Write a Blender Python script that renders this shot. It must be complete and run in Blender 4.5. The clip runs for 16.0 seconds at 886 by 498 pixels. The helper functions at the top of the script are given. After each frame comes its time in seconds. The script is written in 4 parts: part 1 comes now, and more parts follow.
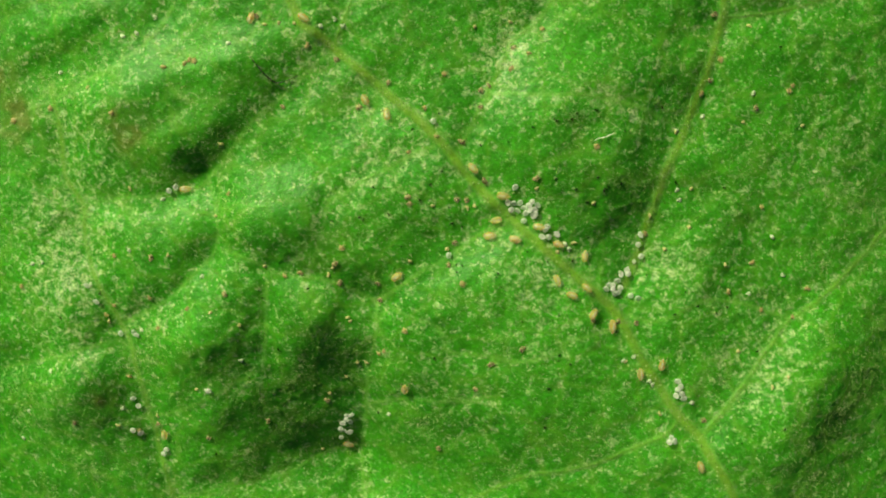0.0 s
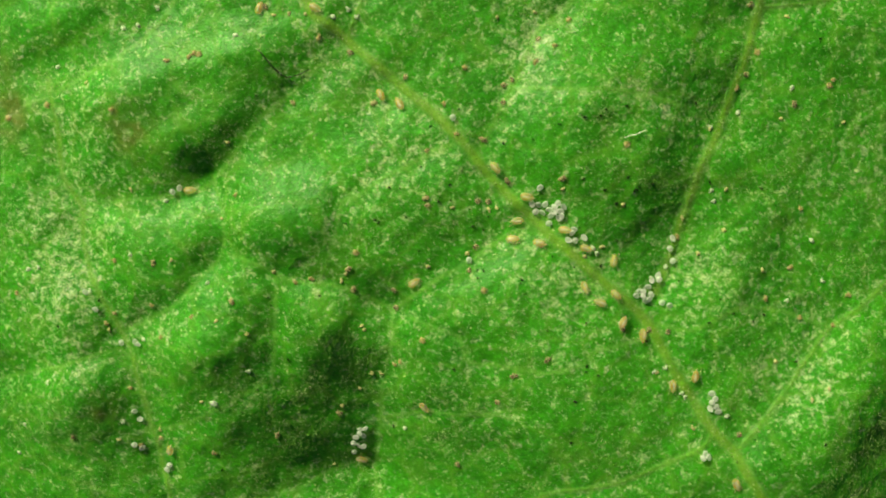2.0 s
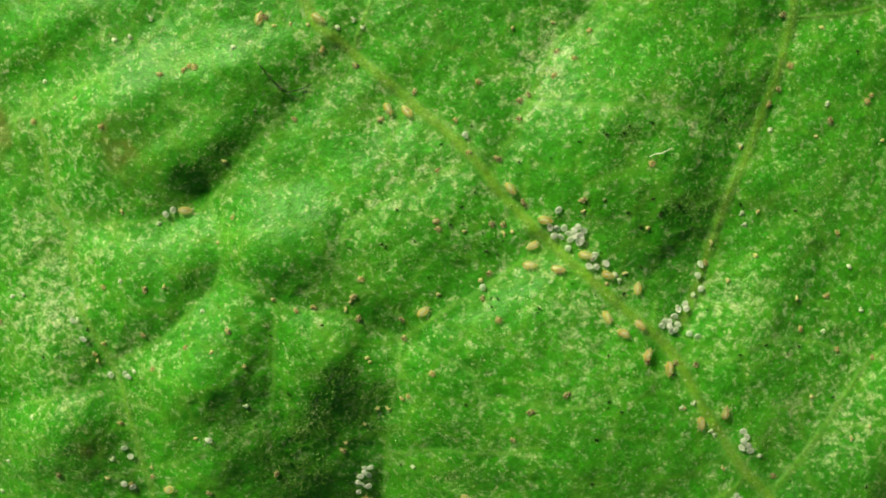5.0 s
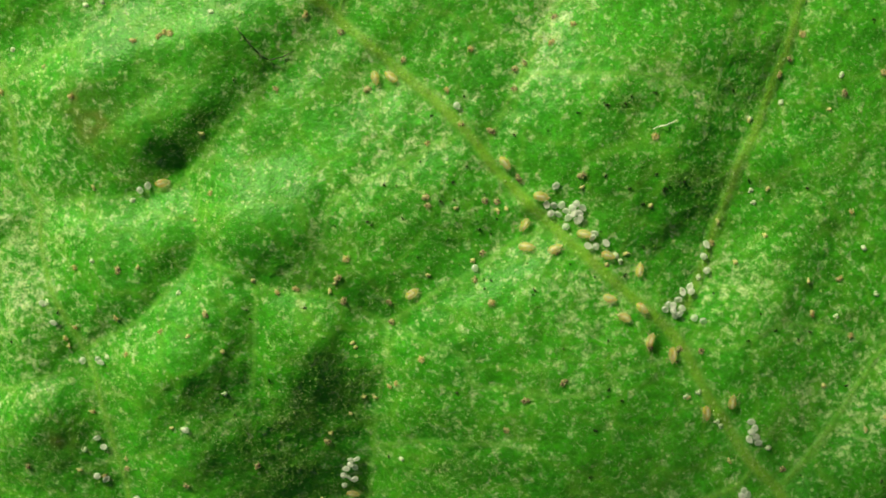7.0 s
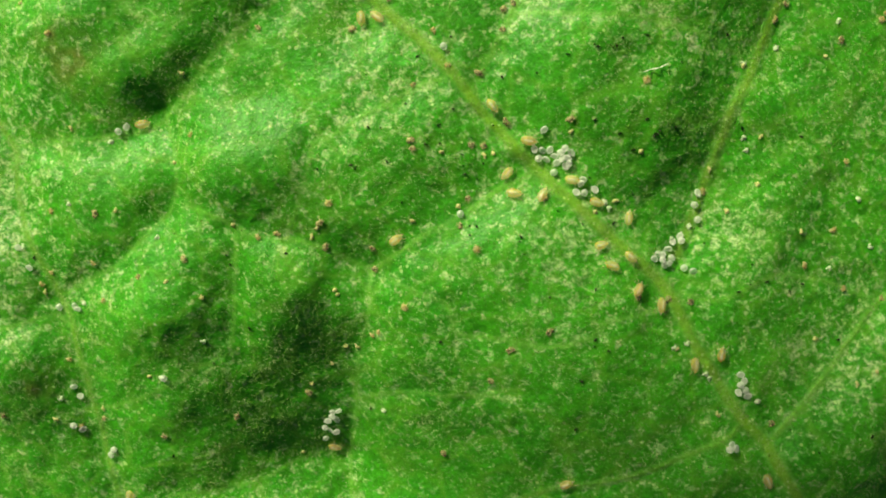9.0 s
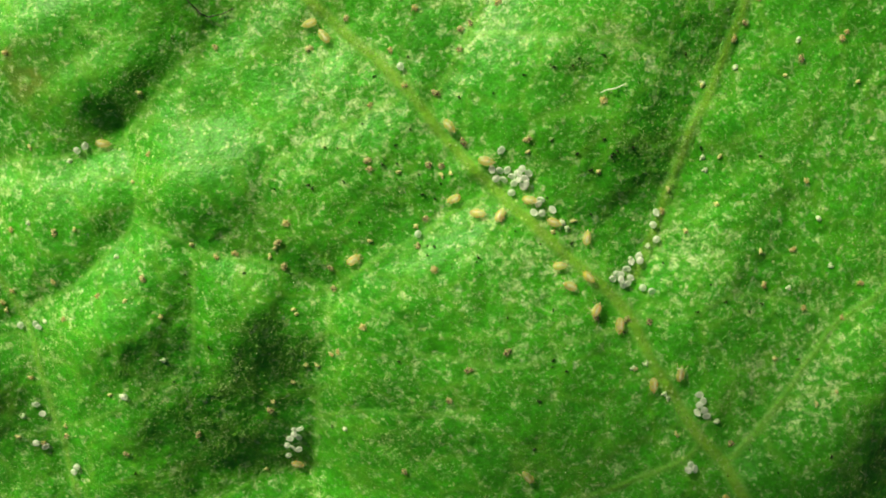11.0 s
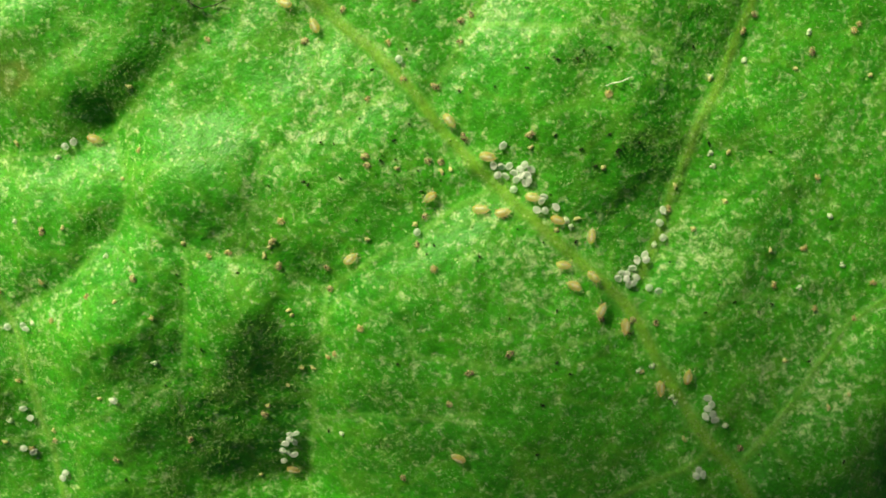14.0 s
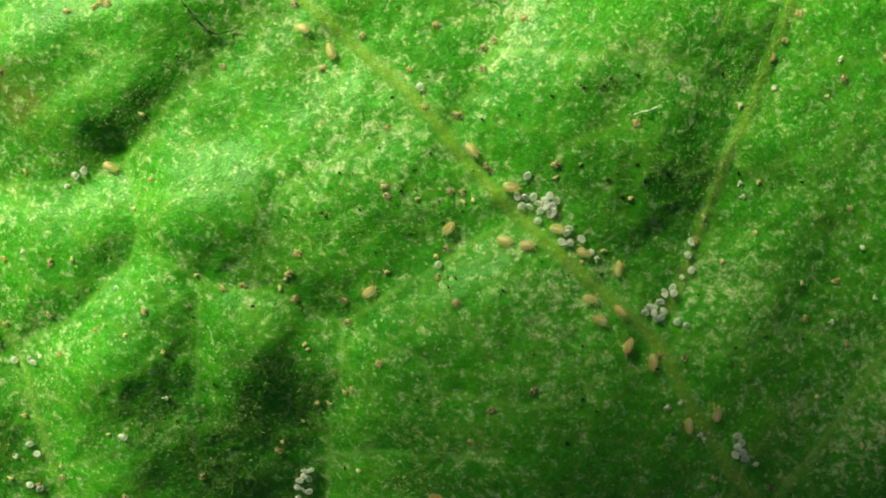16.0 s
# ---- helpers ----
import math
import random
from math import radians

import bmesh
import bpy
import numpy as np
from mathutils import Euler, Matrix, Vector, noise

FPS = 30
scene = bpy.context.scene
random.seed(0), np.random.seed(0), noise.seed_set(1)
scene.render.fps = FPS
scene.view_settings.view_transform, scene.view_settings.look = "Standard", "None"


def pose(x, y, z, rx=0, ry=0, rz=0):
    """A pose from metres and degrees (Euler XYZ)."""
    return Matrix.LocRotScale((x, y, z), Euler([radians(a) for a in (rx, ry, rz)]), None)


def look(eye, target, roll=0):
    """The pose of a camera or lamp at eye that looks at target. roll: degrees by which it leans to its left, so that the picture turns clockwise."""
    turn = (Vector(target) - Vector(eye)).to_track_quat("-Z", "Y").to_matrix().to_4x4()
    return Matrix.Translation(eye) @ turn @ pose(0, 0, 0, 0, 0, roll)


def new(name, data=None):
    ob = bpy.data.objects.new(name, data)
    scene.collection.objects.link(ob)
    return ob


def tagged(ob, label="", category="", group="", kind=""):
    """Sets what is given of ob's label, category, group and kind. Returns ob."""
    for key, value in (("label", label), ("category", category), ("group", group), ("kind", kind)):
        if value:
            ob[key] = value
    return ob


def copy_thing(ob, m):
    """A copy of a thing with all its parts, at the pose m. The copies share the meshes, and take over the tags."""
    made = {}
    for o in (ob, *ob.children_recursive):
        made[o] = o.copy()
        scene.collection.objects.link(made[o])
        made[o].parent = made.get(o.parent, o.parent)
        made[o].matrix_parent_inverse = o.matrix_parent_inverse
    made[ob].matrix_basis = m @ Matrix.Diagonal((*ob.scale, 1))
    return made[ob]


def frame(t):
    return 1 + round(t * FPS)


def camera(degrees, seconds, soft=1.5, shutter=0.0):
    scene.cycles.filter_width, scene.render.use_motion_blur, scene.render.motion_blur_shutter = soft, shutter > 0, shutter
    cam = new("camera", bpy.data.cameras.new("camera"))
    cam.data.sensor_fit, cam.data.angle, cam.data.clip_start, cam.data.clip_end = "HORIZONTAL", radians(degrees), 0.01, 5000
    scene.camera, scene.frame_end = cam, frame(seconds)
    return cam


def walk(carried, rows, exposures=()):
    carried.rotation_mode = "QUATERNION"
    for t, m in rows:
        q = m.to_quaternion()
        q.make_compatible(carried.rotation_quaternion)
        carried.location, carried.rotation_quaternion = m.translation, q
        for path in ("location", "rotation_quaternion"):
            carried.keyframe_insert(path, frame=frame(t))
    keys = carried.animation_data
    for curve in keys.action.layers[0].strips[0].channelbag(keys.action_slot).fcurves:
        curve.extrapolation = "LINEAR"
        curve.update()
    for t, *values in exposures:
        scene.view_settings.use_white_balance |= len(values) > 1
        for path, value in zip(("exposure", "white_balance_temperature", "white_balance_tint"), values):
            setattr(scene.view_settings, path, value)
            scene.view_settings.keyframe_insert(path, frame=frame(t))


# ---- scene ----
cam = camera(45.0, 16.0, soft=1.95)
MM = 0.001
# seconds, then millimetres and degrees; the camera hangs over the leaf and looks down at it
ROWS = [
    (0, -0.690, 4.240, 35.780, -6.029, 0.081, 0.100),
    (0.5, -0.817, 4.155, 35.322, -6.190, 0.113, 0.121),
    (1, -1.351, 4.258, 34.940, -5.931, 0.093, 0.197),
    (1.5, -1.253, 4.289, 34.081, -5.908, 0.159, 0.155),
    (2, -1.267, 4.081, 33.745, -5.889, 0.168, 0.048),
    (2.5, -1.389, 4.108, 33.362, -5.901, 0.214, -0.064),
    (3, -1.680, 3.979, 32.894, -5.685, 0.279, -0.055),
    (3.5, -1.962, 4.063, 32.414, -5.421, 0.290, -0.077),
    (4, -1.523, 4.042, 32.076, -5.378, 0.362, 0.003),
    (4.2, -1.413, 4.073, 32.009, -5.204, 0.367, -0.013),
    (6.3, -1.549, 3.477, 30.272, -4.524, 0.602, 0.277),
    (6.5, -1.322, 3.385, 30.100, -4.621, 0.491, 0.252),
    (7, -1.171, 3.274, 29.754, -4.778, 0.513, 0.267),
    (7.5, -0.106, 3.133, 29.291, -5.097, 0.696, 0.403),
    (8, -1.137, 1.916, 29.508, -5.369, 0.367, 0.883),
    (8.5, -0.767, 2.091, 29.335, -5.655, 0.440, 0.770),
    (9, -0.841, 2.113, 29.168, -5.494, 0.392, 0.950),
    (9.5, -0.292, 2.963, 28.965, -5.600, 0.512, 0.998),
    (9.7, 0.002, 2.794, 29.149, -5.850, 0.365, 1.119),
    (11.8, 0.372, 2.923, 28.831, -5.721, 0.611, 0.840),
    (12, 0.173, 2.978, 28.786, -5.529, 0.534, 0.862),
    (12.5, 0.544, 3.233, 28.841, -5.635, 0.553, 0.970),
    (13, 0.490, 2.838, 28.373, -5.283, 0.592, 0.949),
    (13.5, 0.972, 2.884, 27.946, -5.552, 0.586, 0.947),
    (14, 0.297, 2.627, 28.149, -5.665, 0.423, 0.910),
    (14.5, -0.268, 2.960, 28.123, -5.228, 0.640, 0.965),
    (15, -0.414, 2.904, 28.095, -5.124, 0.488, 1.057),
    (15.5, -0.083, 2.797, 27.681, -5.160, 0.517, 0.899),
    (16, -0.292, 3.005, 27.272, -4.905, 0.373, 0.978),
]
# seconds, stops, kelvin, tint
EXPOSURES = [(0.0, 0.23, 7000, 10), (3.5, 0.29, 7000, 10), (7.0, 0.32, 7000, 10), (9.0, 0.44, 7000, 10), (12.5, 0.58, 7000, 10), (13.5, 0.56, 7000, 10), (14.5, 0.68, 7000, 10), (15.2, 0.68, 7000, 10), (16.0, 0.70, 7000, 10)]
walk(cam, [(t, pose(MM * x, MM * y, MM * z, rx, ry, rz)) for t, x, y, z, rx, ry, rz in ROWS], EXPOSURES)

# ---- light: bright window-side daylight, low from one side, with the sky as fill ----
SUN_ELEVATION, SUN_FROM = 31.0, 128.0     # degrees above the leaf; compass angle counted from +x towards +y
world = bpy.data.worlds.new("sky")
scene.world = world
world.use_nodes = True
wn, wl = world.node_tree.nodes, world.node_tree.links
sky = wn.new("ShaderNodeTexSky")
sky.sky_type, sky.sun_disc, sky.air_density, sky.dust_density, sky.ozone_density = "NISHITA", False, 0.6, 4.0, 0.5
sky.sun_elevation, sky.sun_rotation = radians(SUN_ELEVATION), radians(90 - SUN_FROM)
wl.new(sky.outputs["Color"], wn["Background"].inputs["Color"])
wn["Background"].inputs["Strength"].default_value = 0.029
sun = new("sun", bpy.data.lights.new("sun", "SUN"))
sun.data.energy, sun.data.angle, sun.data.color = 5.0, radians(9.0), (1.0, 0.97, 0.68)
toward = Vector((math.cos(radians(SUN_ELEVATION)) * math.cos(radians(SUN_FROM)),
                 math.cos(radians(SUN_ELEVATION)) * math.sin(radians(SUN_FROM)), math.sin(radians(SUN_ELEVATION))))
sun.matrix_world = look(toward * 0.5, (0, 0, 0))


# ---- materials ----
def material(name):
    m = bpy.data.materials.new(name)
    m.use_nodes = True
    return m, m.node_tree.nodes, m.node_tree.links, m.node_tree.nodes["Principled BSDF"]


def ramp(nodes, stops):
    r = nodes.new("ShaderNodeValToRGB")
    while len(r.color_ramp.elements) < len(stops):
        r.color_ramp.elements.new(0.5)
    for e, (p, c) in zip(r.color_ramp.elements, stops):
        e.position, e.color = p, (*c, 1) if len(c) == 3 else (c[0], c[0], c[0], 1)
    return r


def noise_node(nodes, links, scale, detail=3.0, rough=0.55, coords=None, twist=0.0):
    n = nodes.new("ShaderNodeTexNoise")
    n.inputs["Scale"].default_value, n.inputs["Detail"].default_value, n.inputs["Roughness"].default_value = scale, detail, rough
    n.inputs["Distortion"].default_value = twist
    if coords:
        links.new(coords, n.inputs["Vector"])
    return n


def mix(nodes, links, a, b, fac, kind="MIX"):
    m = nodes.new("ShaderNodeMix")
    m.data_type, m.blend_type = "RGBA", kind
    for socket, v in ((m.inputs[6], a), (m.inputs[7], b), (m.inputs[0], fac)):
        if isinstance(v, (tuple, float, int)):
            socket.default_value = (*v, 1) if isinstance(v, tuple) else v
        else:
            links.new(v, socket)
    return m.outputs[2]


def maths(nodes, links, op, a, b=None, clamp=False):
    m = nodes.new("ShaderNodeMath")
    m.operation, m.use_clamp = op, clamp
    for socket, v in zip(m.inputs, (a, b)):
        if v is None:
            continue
        if isinstance(v, (float, int)):
            socket.default_value = v
        else:
            links.new(v, socket)
    return m.outputs[0]


def leaf_material():
    m, n, l, p = material("leaf_skin")
    co = n.new("ShaderNodeTexCoord").outputs["Object"]
    veins, pale, scar = (n.new("ShaderNodeAttribute") for _ in range(3))
    veins.attribute_name, pale.attribute_name, scar.attribute_name = "vein", "pale", "scar"
    broad = noise_node(n, l, 480.0, 4.0, 0.6, co)
    green = ramp(n, [(0.30, (0.019, 0.204, 0.006)), (0.50, (0.027, 0.253, 0.008)), (0.70, (0.040, 0.302, 0.011))])
    l.new(broad.outputs["Fac"], green.inputs["Fac"])
    # cell mosaic: rounded cells a few hundredths of a millimetre wide
    cells = n.new("ShaderNodeTexVoronoi")
    cells.inputs["Scale"].default_value = 13000.0
    l.new(co, cells.inputs["Vector"])
    grain = noise_node(n, l, 9000.0, 3.0, 0.65, co)
    tone = ramp(n, [(0.28, (0.62,)), (0.5, (1.0,)), (0.72, (1.65,))])
    l.new(grain.outputs["Fac"], tone.inputs["Fac"])
    col = mix(n, l, green.outputs["Color"], tone.outputs["Color"], 0.8, "MULTIPLY")
    hue = noise_node(n, l, 1300.0, 3.0, 0.6, co)
    shift = ramp(n, [(0.35, (0.72, 0.96, 1.3)), (0.5, (1.0, 1.0, 1.0)), (0.68, (1.25, 1.04, 0.85))])
    l.new(hue.outputs["Fac"], shift.inputs["Fac"])
    col = mix(n, l, col, shift.outputs["Color"], 0.5, "MULTIPLY")
    # the finest veinlets: a pale, crooked net
    bend = noise_node(n, l, 900.0, 2.0, 0.5, co)
    crook = n.new("ShaderNodeVectorMath")
    crook.operation = "MULTIPLY_ADD"
    l.new(bend.outputs["Color"], crook.inputs[0])
    crook.inputs[1].default_value = (0.0011, 0.0011, 0.0)
    l.new(co, crook.inputs[2])
    net = n.new("ShaderNodeTexVoronoi")
    net.feature = "DISTANCE_TO_EDGE"
    net.inputs["Scale"].default_value = 620.0
    l.new(crook.outputs["Vector"], net.inputs["Vector"])
    line = ramp(n, [(0.0, (1.0,)), (0.04, (0.55,)), (0.09, (0.0,))])
    l.new(net.outputs["Distance"], line.inputs["Fac"])
    broken = maths(n, l, "MULTIPLY", line.outputs["Color"], maths(n, l, "MULTIPLY", bend.outputs["Fac"], 0.7))
    col = mix(n, l, col, (0.13, 0.36, 0.03), broken)
    # veins and their margins are yellower, with a browner core in the thickest
    thick = ramp(n, [(0.60, (0.145, 0.42, 0.055)), (0.95, (0.160, 0.345, 0.030))])
    l.new(veins.outputs["Fac"], thick.inputs["Fac"])
    cord = mix(n, l, thick.outputs["Color"], tone.outputs["Color"], 0.2, "MULTIPLY")
    cord = mix(n, l, cord, shift.outputs["Color"], 0.3, "MULTIPLY")
    col = mix(n, l, col, cord, maths(n, l, "MULTIPLY", veins.outputs["Fac"], maths(n, l, "ADD", maths(n, l, "MULTIPLY", hue.outputs["Fac"], 0.4), 0.52), True))
    # dead brown tissue
    col = mix(n, l, col, (0.15, 0.145, 0.035), maths(n, l, "MULTIPLY", scar.outputs["Fac"], maths(n, l, "MULTIPLY", grain.outputs["Fac"], 1.2), True))
    # feeding stipples: clumps of drained, cream-coloured cells with ragged edges, denser where the mites have fed and
    # where PALE paints in brightness
    clump = noise_node(n, l, 3900.0, 4.0, 0.68, co, 0.6)
    s = maths(n, l, "ADD", clump.outputs["Fac"], maths(n, l, "MULTIPLY", pale.outputs["Fac"], 0.085))
    s = maths(n, l, "ADD", s, maths(n, l, "MULTIPLY", grain.outputs["Fac"], 0.16))
    fl = ramp(n, [(0.63, (0.0,)), (0.71, (0.42,)), (0.81, (1.0,))])
    l.new(s, fl.inputs["Fac"])
    crumb = noise_node(n, l, 15000.0, 2.0, 0.6, co)
    broken_up = ramp(n, [(0.36, (0.25,)), (0.58, (1.0,))])
    l.new(crumb.outputs["Fac"], broken_up.inputs["Fac"])
    cream = mix(n, l, (0.47, 0.70, 0.29), (0.92, 0.92, 0.66), hue.outputs["Fac"])
    off_cord = maths(n, l, "SUBTRACT", 1.0, maths(n, l, "MULTIPLY", veins.outputs["Fac"], 0.85), True)
    col = mix(n, l, col, cream, maths(n, l, "MULTIPLY", maths(n, l, "MULTIPLY", fl.outputs["Color"], off_cord), maths(n, l, "MULTIPLY", broken_up.outputs["Color"], 0.60), True))
    # small pale dots: single drained cells, with the skin's glints painted in among them
    dots = n.new("ShaderNodeTexVoronoi")
    dots.inputs["Scale"].default_value = 6200.0
    l.new(co, dots.inputs["Vector"])
    pick = n.new("ShaderNodeSeparateColor")
    l.new(dots.outputs["Color"], pick.inputs["Color"])
    near = maths(n, l, "LESS_THAN", dots.outputs["Distance"], maths(n, l, "MULTIPLY", pick.outputs["Red"], 0.34))
    few = maths(n, l, "GREATER_THAN", pick.outputs["Green"], maths(n, l, "SUBTRACT", 0.80, maths(n, l, "MULTIPLY", pale.outputs["Fac"], 0.25)))
    col = mix(n, l, col, (0.50, 0.70, 0.30), maths(n, l, "MULTIPLY", maths(n, l, "MULTIPLY", near, few), 0.42))
    l.new(col, p.inputs["Base Color"])
    p.inputs["Roughness"].default_value = 0.48
    p.inputs["Specular IOR Level"].default_value = 0.22
    p.inputs["Subsurface Weight"].default_value = 0.5
    p.inputs["Subsurface Scale"].default_value = 0.0004
    p.inputs["Subsurface Radius"].default_value = (0.5, 1.0, 0.12)
    bump = n.new("ShaderNodeBump")
    bump.inputs["Strength"].default_value, bump.inputs["Distance"].default_value = 0.5, 0.00003
    h = maths(n, l, "ADD", maths(n, l, "MULTIPLY", cells.outputs["Distance"], -0.8), grain.outputs["Fac"])
    l.new(h, bump.inputs["Height"])
    l.new(bump.outputs["Normal"], p.inputs["Normal"])
    return m


def speck_material(name, dark, light, scale, rough=0.5, transmission=0.0, spread=0.0, coat=0.0, clear=0.0, soft=None, thin=0.0):
    """Tissue, shell or dirt: two tones mixed by grain, with a random shift from piece to piece."""
    m, n, l, p = material(name)
    co = n.new("ShaderNodeTexCoord").outputs["Object"]
    a = noise_node(n, l, scale, 4.0, 0.6, co)
    r = ramp(n, [(0.32, dark), (0.68, light)])
    l.new(a.outputs["Fac"], r.inputs["Fac"])
    col = r.outputs["Color"]
    if spread:
        info = n.new("ShaderNodeObjectInfo")
        tone = ramp(n, [(0.0, (1 - spread,)), (1.0, (1 + spread,))])
        l.new(info.outputs["Random"], tone.inputs["Fac"])
        col = mix(n, l, col, tone.outputs["Color"], 1.0, "MULTIPLY")
    l.new(col, p.inputs["Base Color"])
    p.inputs["Roughness"].default_value = rough
    p.inputs["Transmission Weight"].default_value = transmission
    p.inputs["Coat Weight"].default_value = coat
    p.inputs["IOR"].default_value = 1.36
    if soft:
        p.inputs["Subsurface Weight"].default_value, p.inputs["Subsurface Scale"].default_value = 0.95, soft[3]
        p.inputs["Subsurface Radius"].default_value = soft[:3]
    bump = n.new("ShaderNodeBump")
    bump.inputs["Strength"].default_value, bump.inputs["Distance"].default_value = 0.5, 0.00001
    l.new(a.outputs["Fac"], bump.inputs["Height"])
    l.new(bump.outputs["Normal"], p.inputs["Normal"])
    out = p.outputs["BSDF"]
    if thin:
        through_light, half = n.new("ShaderNodeBsdfTranslucent"), n.new("ShaderNodeMixShader")
        half.inputs["Fac"].default_value = thin
        l.new(col, through_light.inputs["Color"])
        l.new(out, half.inputs[1])
        l.new(through_light.outputs["BSDF"], half.inputs[2])
        out = half.outputs["Shader"]
        l.new(out, n["Material Output"].inputs["Surface"])
    if clear:
        see, both = n.new("ShaderNodeBsdfTransparent"), n.new("ShaderNodeMixShader")
        both.inputs["Fac"].default_value = clear
        l.new(out, both.inputs[1])
        l.new(see.outputs["BSDF"], both.inputs[2])
        l.new(both.outputs["Shader"], n["Material Output"].inputs["Surface"])
    return m


def shell_material(name, colour, through_share, clear):
    """A thin, glossy, see-through egg shell: light that falls on one side glows on the other."""
    m, n, l, p = material(name)
    p.inputs["Base Color"].default_value = (*colour, 1)
    p.inputs["Roughness"].default_value, p.inputs["Coat Weight"].default_value, p.inputs["Coat Roughness"].default_value = 0.15, 1.0, 0.05
    back, see = n.new("ShaderNodeBsdfTranslucent"), n.new("ShaderNodeBsdfTransparent")
    back.inputs["Color"].default_value = (*colour, 1)
    out = p.outputs["BSDF"]
    for share, other in ((through_share, back), (clear, see)):
        both = n.new("ShaderNodeMixShader")
        both.inputs["Fac"].default_value = share
        l.new(out, both.inputs[1])
        l.new(other.outputs["BSDF"], both.inputs[2])
        out = both.outputs["Shader"]
    l.new(out, n["Material Output"].inputs["Surface"])
    return m


LEAF = leaf_material()
UNDER = speck_material("leaf_underside", (0.09, 0.20, 0.05), (0.14, 0.26, 0.08), 900.0, 0.6)
HAIR = speck_material("leaf_hair", (0.14, 0.50, 0.03), (0.30, 0.62, 0.10), 2000.0, 0.4, clear=0.66)
# paler hairs: real fuzz, with the skin's sparkle put into their colour
SPARK = speck_material("leaf_spark", (0.34, 0.72, 0.16), (0.76, 0.95, 0.50), 2000.0, 0.3, coat=0.1, clear=0.50)
WISP = speck_material("leaf_wisp", (0.24, 0.60, 0.10), (0.62, 0.88, 0.38), 2000.0, 0.3, coat=0.1, clear=0.55)
GLINT_BEAD = speck_material("leaf_glint_bead", (0.10, 0.42, 0.02), (0.34, 0.62, 0.12), 2000.0, 0.15, coat=0.6, clear=0.5)
MITE = speck_material("mite_skin", (0.96, 0.70, 0.28), (0.99, 0.84, 0.46), 5000.0, 0.16, 0.0, 0.10, 0.8, 0.60, (1.0, 0.7, 0.3, 0.0002), 0.45)
MITE_LEG = speck_material("mite_leg", (0.78, 0.66, 0.36), (0.88, 0.78, 0.48), 9000.0, 0.3, clear=0.75)
# pale colour of the highlight laid on each mite's back
MITE_SHINE = speck_material("mite_shine", (0.97, 0.88, 0.66), (0.99, 0.95, 0.80), 9000.0, 0.15, coat=0.8, clear=0.68)
EGG = shell_material("egg_shell", (0.97, 1.0, 0.96), 0.48, 0.55)
# whiter and less clear than the shell: imitates the lit rim of glassy eggs
EGG_RIM = shell_material("egg_rim", (0.96, 1.0, 0.94), 0.60, 0.40)
ORANGE = speck_material("orange_skin", (0.64, 0.54, 0.20), (0.90, 0.82, 0.46), 12000.0, 0.4, 0.0, 0.2, 0.2, 0.60, thin=0.3)
RUST = speck_material("rusty_core", (0.24, 0.165, 0.030), (0.55, 0.42, 0.120), 14000.0, 0.45, 0.0, 0.3, clear=0.25)
BROWN = speck_material("brown_skin", (0.52, 0.46, 0.22), (0.80, 0.72, 0.42), 12000.0, 0.4, 0.0, 0.25, 0.2, 0.62, thin=0.3)
UMBER = speck_material("umber_core", (0.020, 0.013, 0.004), (0.085, 0.055, 0.016), 14000.0, 0.45, 0.0, 0.3, clear=0.10)
TAN = speck_material("tan_crumb", (0.60, 0.60, 0.22), (0.88, 0.86, 0.46), 14000.0, 0.5, 0.0, 0.2, clear=0.30, thin=0.3)
WHITE = speck_material("white_crumb", (0.66, 0.88, 0.54), (0.90, 1.0, 0.78), 14000.0, 0.3, 0.0, 0.1, clear=0.30, thin=0.3)
BLACK = speck_material("dropping_black", (0.006, 0.008, 0.004), (0.020, 0.024, 0.012), 12000.0, 0.25, 0.0, 0.3)
# dark plastic of the unseen block that shades the leaf
BLOCK_PLASTIC = speck_material("block_plastic", (0.02, 0.02, 0.022), (0.035, 0.035, 0.036), 900.0, 0.6)
FIBRE_PALE = speck_material("pale_fibre", (0.62, 0.70, 0.55), (0.85, 0.88, 0.78), 5000.0, 0.3)
FIBRE_BLACK = speck_material("dark_fibre", (0.012, 0.02, 0.01), (0.03, 0.04, 0.02), 5000.0, 0.4)

# ---- the leaf's plan, in millimetres: veins as (width, depth of the groove, reach of the groove, course) ----
# surf begin
MAIN_VEIN = [(-9.00, 12.60), (-7.30, 10.59), (-5.83, 8.75), (-5.35, 7.90), (-4.55, 7.28), (-3.53, 6.42), (-2.12, 5.25), (-0.85, 4.08), (-0.18, 3.25),
             (0.33, 2.66), (1.01, 1.98), (2.20, 0.89), (3.23, 0.02), (4.10, -0.75), (4.98, -1.54), (5.50, -2.40), (5.94, -3.26),
             (6.57, -4.14), (7.11, -5.03), (7.89, -5.80), (8.35, -6.55), (9.28, -8.24), (10.67, -11.20)]
UPPER_TWIG = [(-4.30, 7.03), (-4.12, 7.75), (-3.84, 8.39), (-3.30, 9.81)]
FORK_VEIN = [(8.66, 9.63), (8.63, 8.34), (8.33, 7.32), (7.98, 6.12), (7.44, 4.76), (6.79, 3.39), (6.33, 2.04), (6.03, 1.17), (5.71, 0.14), (5.40, -0.76)]
FORK_TWIG = [(8.58, 8.24), (9.83, 8.34), (11.06, 8.58), (13.06, 9.23)]
RIGHT_VEIN = [(8.02, -5.82), (8.44, -5.34), (9.34, -4.30), (10.35, -2.99), (11.21, -1.98), (12.68, -1.07), (13.82, -0.05), (14.93, 1.11), (17.05, 3.60)]
